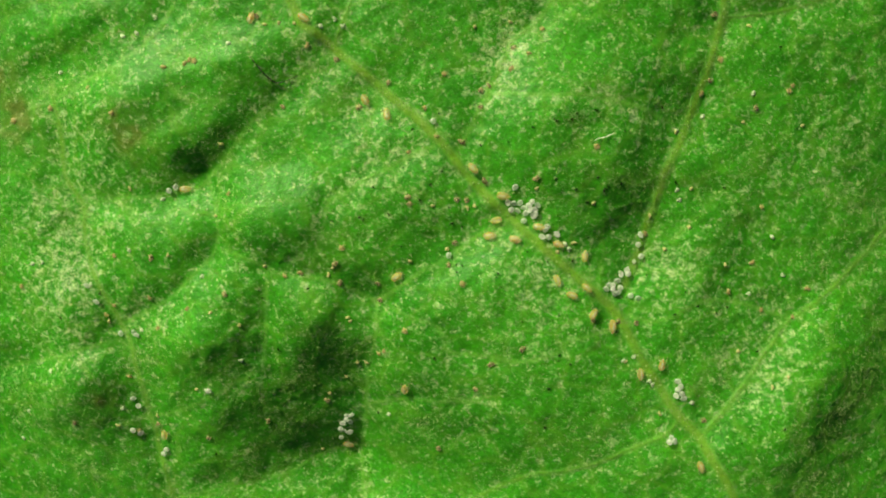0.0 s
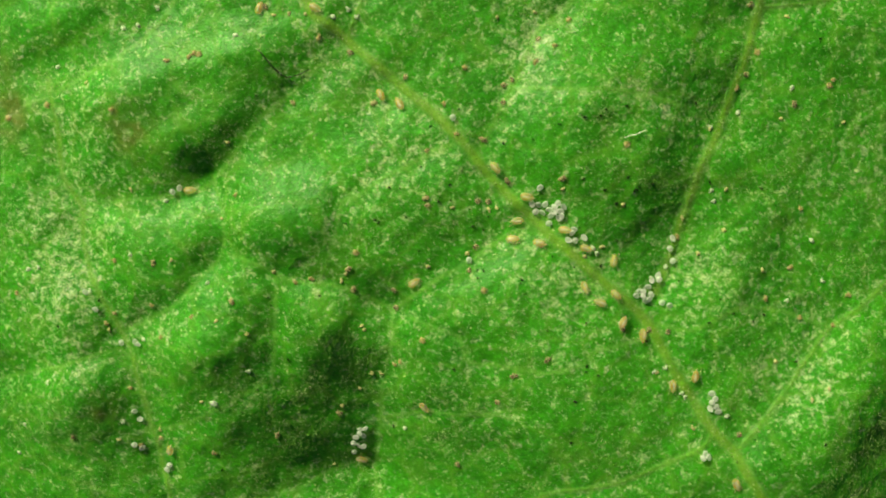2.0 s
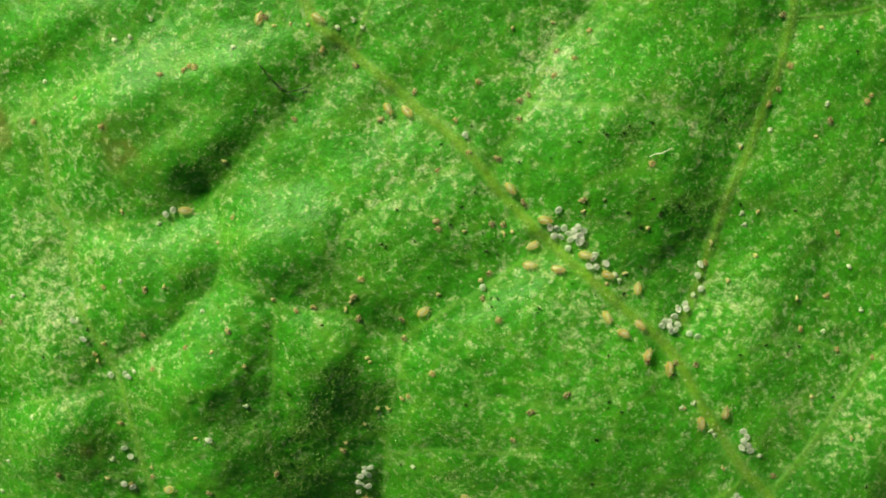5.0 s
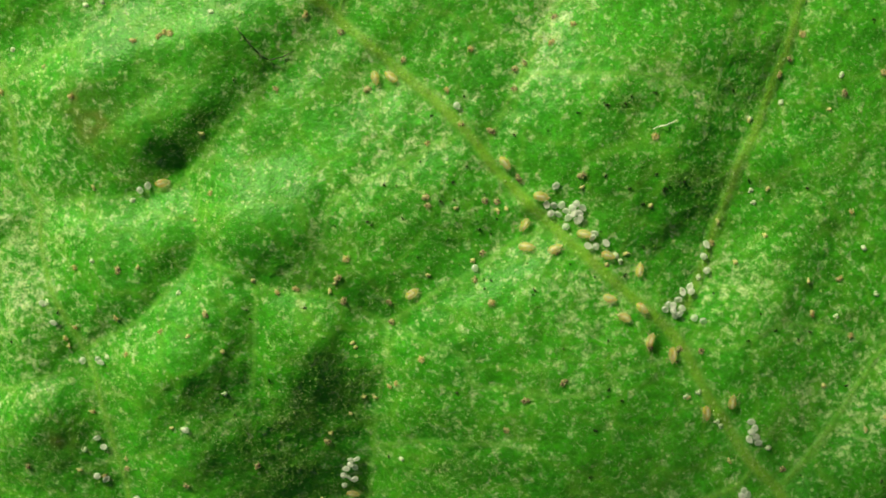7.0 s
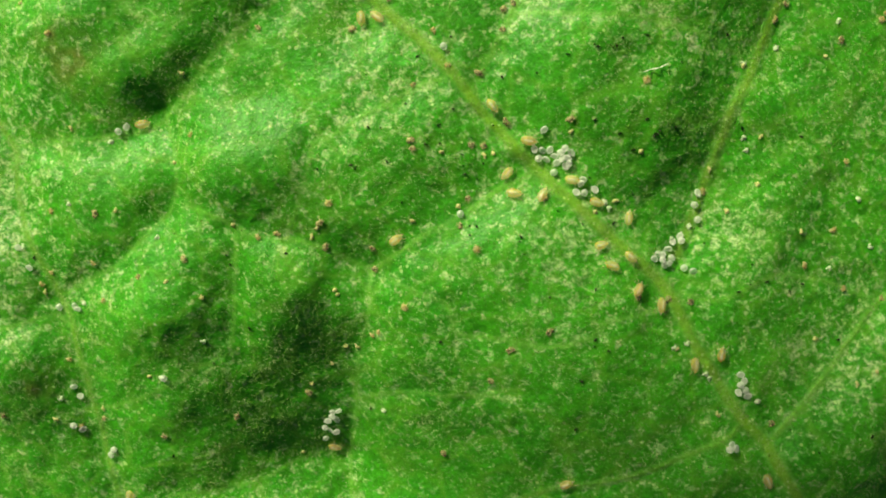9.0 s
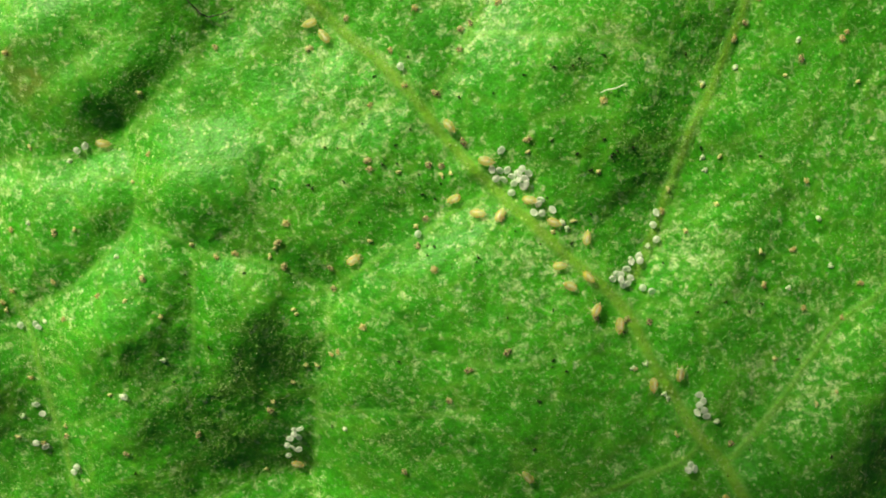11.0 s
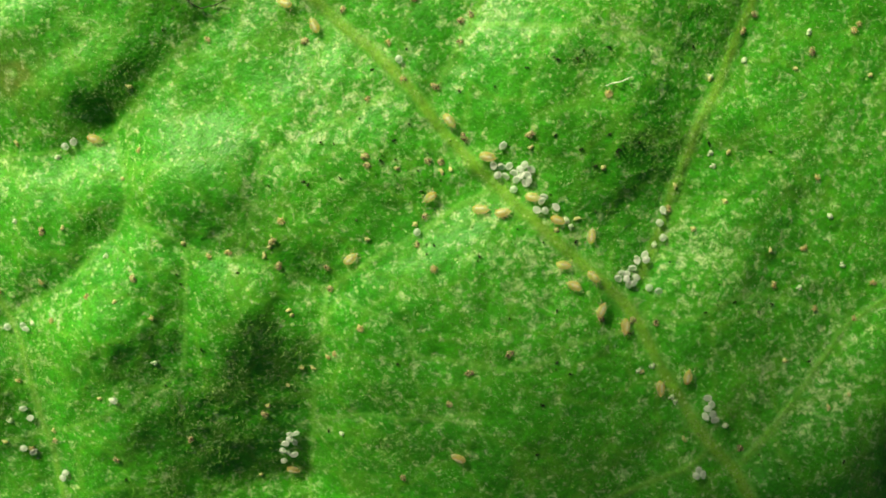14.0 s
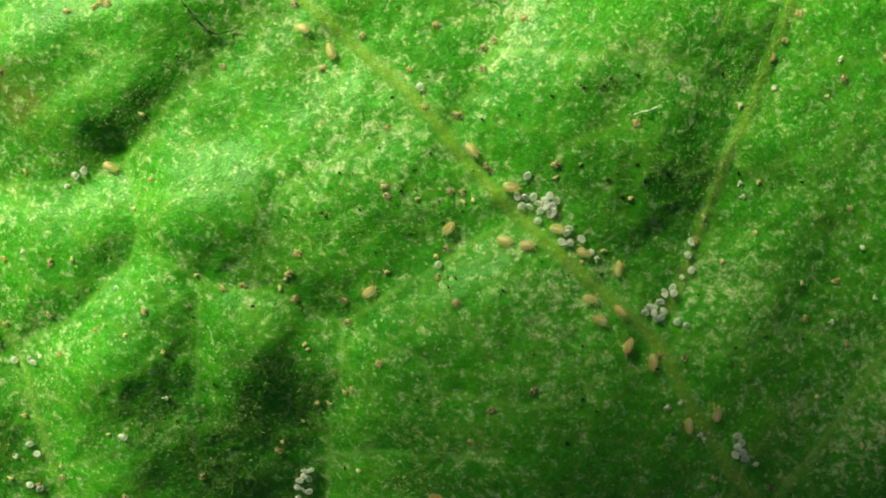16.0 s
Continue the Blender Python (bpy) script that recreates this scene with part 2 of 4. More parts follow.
LOWER_VEIN = [(7.23, -5.27), (6.77, -5.74), (5.52, -6.24), (4.03, -6.96), (2.22, -7.40), (0.04, -8.71)]
CROSS_VEIN = [(1.51, 1.49), (0.55, 1.05), (-0.03, 0.59), (-0.94, 0.04), (-1.84, -0.52), (-2.46, -0.96), (-2.97, -1.44)]
CROSS_TWIG = [(-2.97, -1.44), (-3.05, -2.50), (-3.31, -3.73), (-3.45, -5.44), (-3.74, -7.68), (-3.56, -9.46)]
WEST_VEIN = [(-3.02, -1.33), (-4.11, -0.84), (-4.94, -0.53), (-6.12, -0.45), (-6.97, -0.05), (-8.12, 0.37)]
WEST_TWIG = [(-6.67, -0.19), (-6.80, -1.64), (-6.87, -2.97), (-7.00, -3.84)]
LOW_TWIG = [(-11.26, -5.91), (-9.20, -5.09), (-7.98, -4.35), (-6.85, -3.84)]
LEFT_VEIN = [(-14.27, 6.02), (-14.01, 4.29), (-14.00, 2.84), (-13.36, 1.77), (-13.39, 0.86), (-13.02, -0.59), (-12.28, -2.07), (-11.87, -3.20),
             (-11.53, -4.74), (-11.27, -6.13), (-11.03, -7.63), (-10.63, -10.07)]
SEAM_TWIG = [(-4.51, 2.02), (-4.65, 1.26), (-4.91, 0.49), (-5.24, -0.31)]
SEAM_VEIN = [(-4.51, 2.10), (-3.53, 2.63), (-2.47, 3.25), (-1.28, 3.86), (-0.47, 3.90)]
NET_TWIG = [(-2.45, -1.49), (-1.68, -1.88), (-0.91, -2.16), (-0.60, -2.95), (0.62, -3.04), (1.80, -3.19), (3.00, -2.93), (3.58, -2.47), (5.26, -2.17)]
NET_LOWER = [(-3.45, -5.34), (-2.14, -4.82), (-0.26, -4.77), (1.10, -4.47)]
NET_RIGHT = [(5.30, -1.76), (6.52, -1.90), (7.88, -1.28), (9.06, -1.31), (11.19, -1.95)]
PALE_TWIG = [(-0.10, 3.92), (0.32, 4.83), (0.73, 5.74), (1.21, 6.73), (1.64, 7.40), (2.47, 8.06), (3.42, 9.63)]
NET_UPPER = [(0.73, 5.66), (2.40, 5.54), (3.89, 5.53), (5.64, 5.22), (6.87, 4.70)]
FOLD_VEIN = [(-13.36, 1.86), (-11.67, 2.09), (-10.31, 2.23), (-9.15, 2.42), (-8.20, 3.30), (-7.10, 4.66), (-6.13, 5.46), (-4.40, 6.96)]
FOLD_TWIG = [(-15.17, 5.18), (-13.69, 5.69), (-11.63, 6.67), (-10.40, 7.51), (-9.70, 8.51)]
HOLLOW_TWIG = [(-12.14, -2.44), (-10.27, -1.40), (-9.11, -0.29), (-8.51, 0.45), (-8.38, 1.50), (-8.72, 2.89)]
EDGE_TWIG = [(-16.96, -4.33), (-14.43, -3.61), (-12.34, -3.02)]
LAST_TWIG = [(-10.51, -9.18), (-9.10, -8.62), (-6.80, -8.20), (-4.93, -7.29), (-3.85, -7.25)]
VEINS = {
    "main_vein": (0.175, 0.14, 0.9, MAIN_VEIN), "fork_vein": (0.15, 0.33, 1.2, FORK_VEIN), "right_vein": (0.085, 0.17, 1.1, RIGHT_VEIN),
    "lower_vein": (0.075, 0.13, 0.8, LOWER_VEIN), "cross_vein": (0.045, 0.27, 0.9, CROSS_VEIN), "cross_twig": (0.03, 0.21, 0.8, CROSS_TWIG), "west_vein": (0.05, 0.34, 0.9, WEST_VEIN),
    "left_vein": (0.10, 0.40, 1.1, LEFT_VEIN), "seam_vein": (0.04, 0.15, 0.8, SEAM_VEIN), "fold_vein": (0.04, 0.31, 1.0, FOLD_VEIN),
    "upper_twig": (0.07, 0.16, 0.6, UPPER_TWIG), "fork_twig": (0.07, 0.27, 0.9, FORK_TWIG), "west_twig": (0.03, 0.29, 0.8, WEST_TWIG),
    "low_twig": (0.03, 0.28, 0.8, LOW_TWIG), "seam_twig": (0.03, 0.18, 0.7, SEAM_TWIG), "pale_twig": (0.06, 0.27, 0.8, PALE_TWIG),
    "fold_twig": (0.04, 0.24, 0.9, FOLD_TWIG), "hollow_twig": (0.03, 0.41, 0.9, HOLLOW_TWIG), "edge_twig": (0.03, 0.28, 0.9, EDGE_TWIG),
    "net_twig": (0.045, 0.08, 0.45, NET_TWIG), "net_lower": (0.045, 0.08, 0.45, NET_LOWER), "net_right": (0.045, 0.06, 0.4, NET_RIGHT),
    "net_upper": (0.045, 0.06, 0.4, NET_UPPER), "last_twig": (0.03, 0.30, 0.9, LAST_TWIG),
}
# lifts of the blade between its veins: place, height, radii along and across, turn in degrees
BLISTERS_WEST = [
    (-14.04, -4.67, 0.75, 1.67, 1.88, 31), (-11.46, 5.63, 0.66, 2.40, 1.36, 36), (-13.39, 7.96, 0.34, 1.94, 0.80, 27),
    (-9.28, 2.29, -0.14, 1.22, 0.84, 15), (-14.23, 5.41, 0.27, 1.24, 0.93, 35), (-9.20, -2.86, 0.46, 1.63, 1.22, 34),
    (-9.01, 4.50, 0.35, 3.10, 1.05, 33), (-13.77, -1.51, 0.23, 1.24, 0.88, 35),
]
BLISTERS_FOLDS = [
    (-6.89, 1.36, 0.57, 2.20, 1.41, 17), (-5.28, -1.91, 0.35, 1.19, 1.41, -0), (-8.48, -4.87, 0.34, 2.21, 0.93, 31),
    (-5.52, -7.42, -0.80, 3.10, 2.50, -3), (-7.73, 6.68, 0.35, 2.08, 0.80, 16), (-6.03, 3.27, -0.24, 1.23, 0.88, 35),
    (-8.58, 0.27, -0.21, 1.20, 0.80, 35),
]
BLISTERS_MIDDLE = [
    (-2.62, 2.41, 0.23, 2.03, 1.16, 23), (2.82, -3.26, 0.52, 3.26, 2.50, -41), (0.10, -0.73, 0.15, 2.30, 0.99, 33),
    (-1.60, -8.00, -0.72, 2.50, 2.40, 0), (-4.42, -4.99, -0.80, 2.25, 2.66, 3), (-3.60, -8.30, -0.55, 1.80, 2.00, 0),
    (-3.39, 5.37, -0.27, 1.29, 0.94, 35), (-3.43, -1.27, -0.23, 1.24, 1.02, 35),
]
BLISTERS_EAST = [
    (8.37, -8.89, 0.85, 5.98, 5.97, -0), (3.77, 4.47, 0.84, 2.96, 2.43, -39), (11.78, -4.41, 0.75, 1.73, 3.73, -34),
    (7.89, -0.08, 0.27, 1.06, 1.94, -19), (7.97, -2.91, 0.07, 1.40, 1.37, 0), (5.76, 6.64, 0.24, 1.16, 1.02, 34),
    (4.19, 0.50, -0.12, 1.26, 0.83, 33), (6.41, -6.56, 0.26, 1.22, 0.95, 35), (3.98, 4.47, -0.29, 1.28, 0.94, 35),
    (7.50, 6.34, 0.18, 1.26, 0.88, 35), (8.52, -6.52, 0.18, 1.22, 0.91, 35), (7.57, 3.44, 0.21, 1.22, 0.91, 35),
]
BLISTERS = BLISTERS_WEST + BLISTERS_FOLDS + BLISTERS_MIDDLE + BLISTERS_EAST


def lattice(i, j, seed):
    v = np.sin(i * 127.1 + j * 311.7 + seed * 74.7) * 43758.5453
    return v - np.floor(v)


def rough(x, y, size, seed):
    """Smooth random heights from -1 to 1, with lumps of that size."""
    u, v = x / size, y / size
    i, j = np.floor(u), np.floor(v)
    a, b = u - i, v - j
    a, b = a * a * (3 - 2 * a), b * b * (3 - 2 * b)
    low = lattice(i, j, seed) * (1 - a) + lattice(i + 1, j, seed) * a
    high = lattice(i, j + 1, seed) * (1 - a) + lattice(i + 1, j + 1, seed) * a
    return 2 * (low * (1 - b) + high * b) - 1


def smooth_course(course, steps=6):
    """A Catmull-Rom curve through the course's points."""
    p = np.array([course[0], *course, course[-1]], float)
    out = []
    for k in range(1, len(p) - 2):
        for s in range(steps):
            t = s / steps
            out.append(0.5 * (2 * p[k] + (p[k + 1] - p[k - 1]) * t + (2 * p[k - 1] - 5 * p[k] + 4 * p[k + 1] - p[k + 2]) * t * t
                              + (3 * p[k] - p[k - 1] - 3 * p[k + 1] + p[k + 2]) * t ** 3))
    out.append(p[-2])
    return np.array(out)


def distance(x, y, course):
    best = np.full(x.shape, 1e9)
    c = smooth_course(course, 3)
    for a, b in zip(c[:-1], c[1:]):
        d = b - a
        t = np.clip(((x - a[0]) * d[0] + (y - a[1]) * d[1]) / max(d @ d, 1e-9), 0, 1)
        np.minimum(best, (x - a[0] - t * d[0]) ** 2 + (y - a[1] - t * d[1]) ** 2, out=best)
    return np.sqrt(best)


def surface(x, y, masks=False):
    """The blade's height over the plan, and on demand how much of a vein and how pale each place is."""
    x, y = np.asarray(x, float), np.asarray(y, float)
    wx, wy = x + 0.05 * rough(x, y, 0.8, 3), y + 0.05 * rough(x, y, 0.8, 4)
    z = 0.62 - 0.011 * x * x - 0.002 * x * y
    z = np.where(np.abs(x) > 17, 0.62 - 0.011 * 17 * (2 * np.abs(x) - 17) - 0.002 * x * y, z)
    fall = np.clip((-y - 0.5) / 8, 0, 1.6) ** 1.3 * np.clip((10.0 - x) / 12, 0, 1)      # the blade droops on one side
    z = z - 1.5 * fall
    tint, pallor = np.zeros_like(x), np.zeros_like(x)
    groove, welt = np.zeros_like(x), np.zeros_like(x)
    for width, depth, reach, course in VEINS.values():
        d = distance(wx, wy, course)
        g = depth * np.exp(-(np.sqrt(d * d + 0.03) / reach) ** 1.5)
        welt = np.maximum(welt, 0.14 * width * np.exp(-(d / width) ** 2))
        groove = np.maximum(groove, g) + 0.25 * np.minimum(groove, g)
        if masks:
            tint = np.maximum(tint, np.exp(-(d / (width * 0.95 + 0.04)) ** 3.2) * min(1.0, 0.50 + width * 3))
            pallor = np.maximum(pallor, 0.55 * np.exp(-d / 0.7))
    z = z - groove + welt
    for bx, by, high, ra, rb, turn in BLISTERS:
        c, s = math.cos(radians(turn)), math.sin(radians(turn))
        u, v = ((x - bx) * c + (y - by) * s) / ra, ((y - by) * c - (x - bx) * s) / rb
        z = z + high * np.exp(-(u * u + v * v))
    z = z + 0.05 * rough(x, y, 2.3, 11) + 0.045 * rough(x, y, 1.0, 12) + 0.028 * rough(x, y, 0.42, 13) + 0.011 * rough(x, y, 0.19, 14)
    if not masks:
        return z
    for bx, by, much, r in PALE:
        pallor = pallor + much * np.exp(-((x - bx) ** 2 + (y - by) ** 2) / (r * r))
    scar = np.zeros_like(x)
    for bx, by, r in SCARS:
        scar = np.maximum(scar, 1.5 * np.exp(-((x - bx) ** 2 + (y - by) ** 2) / (r * r)) * (0.6 + 0.6 * rough(x, y, 0.25, 51)))
    return z, np.clip(scar, 0, 1), np.clip(tint, 0, 1), np.clip(pallor + 0.25 * rough(x, y, 1.7, 21), 0, 1.6)


SCARS = [(-11.18, 4.20, 0.7), (-11.75, 4.89, 0.5), (-15.67, 4.70, 0.9), (-16.21, 6.30, 0.6), (-12.95, -5.16, 0.35)]
# where the feeding marks are thickest; some spots are set denser to paint in brightness
PALE = [
    (-15.20, 0.60, 0.5, 2.2), (-14.58, -1.19, 0.4, 1.6), (-1.30, 3.00, 0.6, 1.1), (-0.00, 2.00, 0.5, 0.9), (-0.60, 5.20, 0.5, 1.2), (1.40, 7.40, 0.8, 0.9), (3.60, 0.20, 0.5, 0.6),
    (-13.45, 1.21, 0.6, 1.6), (-14.41, -1.56, 0.6, 1.6), (-12.84, 4.00, 0.7, 1.6), (-3.40, 3.90, 0.8, 1.2), (1.09, 6.59, 0.9, 1.0), (6.90, -0.20, 0.8, 1.0),
    (10.22, 0.79, 0.45, 3.4), (1.70, -1.09, 0.45, 1.7), (-10.93, -2.01, 0.8, 1.1), (2.61, -0.41, 0.6, 1.0), (10.73, -4.15, 0.8, 1.3), (-5.38, 6.29, 0.6, 1.3), (8.99, -3.00, 0.5, 1.0),
    (-8.21, -1.61, 0.4, 1.0), (-4.78, 1.91, 0.4, 0.8), (12.51, 4.50, 0.4, 2.5), (4.98, 5.30, 0.4, 1.5), (-13.94, -5.15, 0.2, 1.3),
]
# surf end


# ---- building helpers ----
def link_mesh(name, verts, faces, mat, parent=None, label="", smooth=True):
    """One mesh object from arrays in metres."""
    me = bpy.data.meshes.new(name)
    verts, faces = np.asarray(verts, np.float32), np.asarray(faces, np.int32)
    k = faces.shape[1]
    me.vertices.add(len(verts))
    me.vertices.foreach_set("co", verts.ravel())
    me.loops.add(faces.size)
    me.loops.foreach_set("vertex_index", faces.ravel())
    me.polygons.add(len(faces))
    me.polygons.foreach_set("loop_start", np.arange(0, faces.size, k, dtype=np.int32))
    me.polygons.foreach_set("use_smooth", np.full(len(faces), smooth))
    me.update(calc_edges=True)
    me.materials.append(mat)
    ob = new(name, me)
    if parent:
        ob.parent = parent
    return tagged(ob, label)


def part(name, bm, mat, parent, label=""):
    """A bmesh, in millimetres, as one mesh object under its thing."""
    for v in bm.verts:
        v.co *= MM
    me = bpy.data.meshes.new(name)
    for f in bm.faces:
        f.smooth = True
    bm.to_mesh(me)
    bm.free()
    me.materials.append(mat)
    ob = new(name, me)
    if parent:
        ob.parent = parent
    return tagged(ob, label)


def ball(rx, ry, rz, detail=2, lump=0.0, seed=0, at=(0, 0, 0), folds=1.9):
    bm = bmesh.new()
    bmesh.ops.create_icosphere(bm, subdivisions=detail, radius=1.0)
    for v in bm.verts:
        k = 1 + lump * noise.noise(v.co * folds + Vector((seed * 3.7, seed, -seed)))
        v.co = Vector((v.co.x * rx, v.co.y * ry, v.co.z * rz)) * k + Vector(at)
    return bm


def tube(course, radii, sides=6):
    """A tapering tube along 3D points, in millimetres, as a bmesh with closed ends."""
    bm = bmesh.new()
    rings = []
    pts = [Vector(p) for p in course]
    for k, p in enumerate(pts):
        d = (pts[min(k + 1, len(pts) - 1)] - pts[max(k - 1, 0)]).normalized()
        side = d.cross(Vector((0, 0, 1)))
        side = side.normalized() if side.length > 1e-6 else Vector((1, 0, 0))
        up = side.cross(d)
        rings.append([bm.verts.new(p + (side * math.cos(a) + up * math.sin(a)) * radii[k]) for a in (2 * math.pi * q / sides for q in range(sides))])
    for a, b in zip(rings[:-1], rings[1:]):
        for q in range(sides):
            bm.faces.new((a[q], a[(q + 1) % sides], b[(q + 1) % sides], b[q]))
    bm.faces.new(rings[0][::-1])
    bm.faces.new(rings[-1])
    bmesh.ops.recalc_face_normals(bm, faces=bm.faces)
    return bm


def ground(x, y):
    return float(surface(np.array([x]), np.array([y]))[0])


def rest(x, y, turn=0.0, lift=0.0):
    """The pose of a thing at a place of the blade, leaning with its slope. Millimetres and degrees."""
    e = 0.12
    z = surface(np.array([x, x + e, x - e, x, x]), np.array([y, y, y, y + e, y - e]))
    n = Vector((-(z[1] - z[2]) / (2 * e), -(z[3] - z[4]) / (2 * e), 1)).normalized()
    lean = Vector((0, 0, 1)).rotation_difference(n).to_matrix().to_4x4()
    return Matrix.Translation(Vector((x, y, z[0] + lift)) * MM) @ lean @ pose(0, 0, 0, 0, 0, turn)


# ---- the leaf ----
leaf = tagged(new("leaf"), "puckered green leaf blade speckled with pale feeding marks", "leaf", kind="structure")


def spaced(low, high, fine, far):
    """Grid lines: even and fine from low to high, and ever wider out to far."""
    lines = list(np.arange(low, high, fine))
    step = fine
    while lines[-1] < far:
        step *= 1.18
        lines.append(lines[-1] + min(step, 1.4))
    step = fine
    while lines[0] > -far:
        step *= 1.18
        lines.insert(0, lines[0] - min(step, 1.4))
    return np.array(lines)


def margin(angle):
    """How far the leaf reaches in a direction: an oval along the main vein with a scalloped edge."""
    a = angle - math.atan2(-0.78, 0.62)
    r = 1 / np.sqrt((np.cos(a) / 50) ** 2 + (np.sin(a) / 38) ** 2)
    return r * (1 + 0.025 * np.abs(np.sin(angle * 13)) + 0.02 * np.sin(angle * 5))


def blade_mesh(name, xs, ys, drop, mat, flip=False):
    gx, gy = np.meshgrid(xs, ys)
    reach, ang = np.hypot(gx, gy), np.arctan2(gy, gx)
    edge = margin(ang)
    inside = reach <= edge
    k = np.where(inside, 1.0, edge / np.maximum(reach, 1e-6))
    gx, gy = gx * k, gy * k
    z, scar, tint, pallor = surface(gx, gy, True)
    verts = np.stack([gx, gy, z - drop], -1).reshape(-1, 3) * MM
    idx = np.arange(gx.size).reshape(gx.shape)
    quads = np.stack([idx[:-1, :-1], idx[:-1, 1:], idx[1:, 1:], idx[1:, :-1]], -1).reshape(-1, 4)
    quads = quads[inside.ravel()[quads].any(1)]
    if flip:
        quads = quads[:, ::-1]
    ob = link_mesh(name, verts, quads, mat, leaf)
    if not flip:
        for key, values in (("vein", tint), ("pale", pallor), ("scar", scar)):
            ob.data.attributes.new(key, "FLOAT", "POINT").data.foreach_set("value", values.ravel().astype(np.float32))
    return ob


blade_mesh("blade", spaced(-17.6, 16.0, 0.038, 54), spaced(-10.2, 10.4, 0.038, 54), 0.0, LEAF)
tagged(blade_mesh("underside", spaced(-50, 50, 1.4, 54), spaced(-50, 50, 1.4, 54), 1.8, UNDER, True), "paler matt underside")


def vein_part(name, width, course):
    """A low, uneven welt along the vein's course, whose flanks sink into the blade. It is skinned like the blade."""
    c = smooth_course(course, 10)
    along = np.gradient(c, axis=0)
    along /= np.hypot(along[:, 0], along[:, 1])[:, None]
    side = np.stack([-along[:, 1], along[:, 0]], -1)
    taper = (np.linspace(0.85, 1.15, len(c)) if name == "main_vein" else np.ones(len(c))) * (1 + 0.2 * rough(c[:, 0], c[:, 1], 0.5, 41))
    across = np.linspace(-1.3, 1.3, 13)
    q = c[:, None] + side[:, None] * (across[None, :, None] * (width * taper)[:, None, None])
    z, scar, tint, pallor = surface(q[..., 0], q[..., 1], True)
    bulge = 0.02 if name == "main_vein" else 0.006
    z = z + bulge * (1 - across ** 2)[None] + 0.05 * width * rough(q[..., 0], q[..., 1], 0.17, 42)
    under = np.stack([q[:, -1, 0], q[:, -1, 1], z[:, -1] - 0.08], -1)[:, None], np.stack([q[:, 0, 0], q[:, 0, 1], z[:, 0] - 0.08], -1)[:, None]
    ring = np.concatenate([np.concatenate([q, z[..., None]], -1), *under], 1)
    rows, round_about = ring.shape[:2]
    idx = np.arange(rows * round_about).reshape(rows, round_about)
    nxt = np.roll(idx, -1, 1)
    quads = np.stack([idx[:-1], idx[1:], nxt[1:], nxt[:-1]], -1).reshape(-1, 4)[:, ::-1]
    ob = link_mesh(name, ring.reshape(-1, 3) * MM, quads, LEAF, leaf, "smooth yellowish green vein")
    for key, values in (("vein", tint), ("pale", pallor), ("scar", scar)):
        values = np.concatenate([values, values[:, -1:], values[:, :1]], 1)
        ob.data.attributes.new(key, "FLOAT", "POINT").data.foreach_set("value", values.ravel().astype(np.float32))
    return ob


for vein_name in ("main_vein", "fork_vein", "right_vein", "left_vein", "lower_vein", "fork_twig", "upper_twig"):
    vein_part(vein_name, VEINS[vein_name][0], VEINS[vein_name][3])


def leaf_hairs(count, seed, mat, shortest, longest, tufted=0.0, thick=1.0):
    """Short fine hairs all over the blade, each a thin three-sided spike bent over to one side."""
    rng = np.random.default_rng(seed)
    x, y = rng.uniform(-17.2, 15.6, count), rng.uniform(-10, 10, count)
    if tufted:
        keep = rng.random(count) < 0.06 + tufted * np.clip(0.35 + 1.3 * rough(x, y, 0.24, 33) + 0.7 * rough(x, y, 1.1, 34), 0, 1.4) ** 2
        x, y = x[keep], y[keep]
        count = len(x)
    z, _, tint, _ = surface(x, y, True)
    z = z + 0.05 * np.clip(2.5 * (tint - 0.6), 0, 1)               # up on the welts of the veins
    length = rng.uniform(shortest, longest, count) * (0.7 + 0.5 * rough(x, y, 1.5, 31))
    way = 2.2 * math.pi * rough(x, y, 2.0, 32) + rng.normal(0, 0.9, count)
    rise = rng.uniform(0.0, 0.25, count)
    d = np.stack([np.cos(way) * np.cos(rise), np.sin(way) * np.cos(rise), np.sin(rise)], -1)
    base = np.stack([x, y, z - 0.01], -1)
    side = np.stack([-np.sin(way), np.cos(way), np.zeros(count)], -1) * thick * rng.uniform(0.004, 0.0075, count)[:, None]
    mid = base + d * length[:, None] * 0.55 + np.array([0, 0, 0.012])
    tip = base + d * length[:, None]
    v = np.stack([base - side, base + side, mid + side * 0.7, mid - side * 0.7, tip, mid + np.array([0, 0, 0.008])], 1).reshape(-1, 3)
    o = (np.arange(count) * 6)[:, None]
    f = np.concatenate([o + np.array(t) for t in ((0, 1, 5), (1, 2, 5), (0, 5, 3), (3, 5, 4), (5, 2, 4), (3, 4, 2))])
    ob = link_mesh("leaf_hair", v * MM, f, mat, leaf, "fine pale hairs all over the blade")
    return tagged(ob, kind="stuff")


leaf_hairs(110000, 5, HAIR, 0.06, 0.22)
leaf_hairs(80000, 9, SPARK, 0.05, 0.16, 0.42, 1.0)
leaf_hairs(70000, 15, WISP, 0.04, 0.11, 0.0, 1.2)


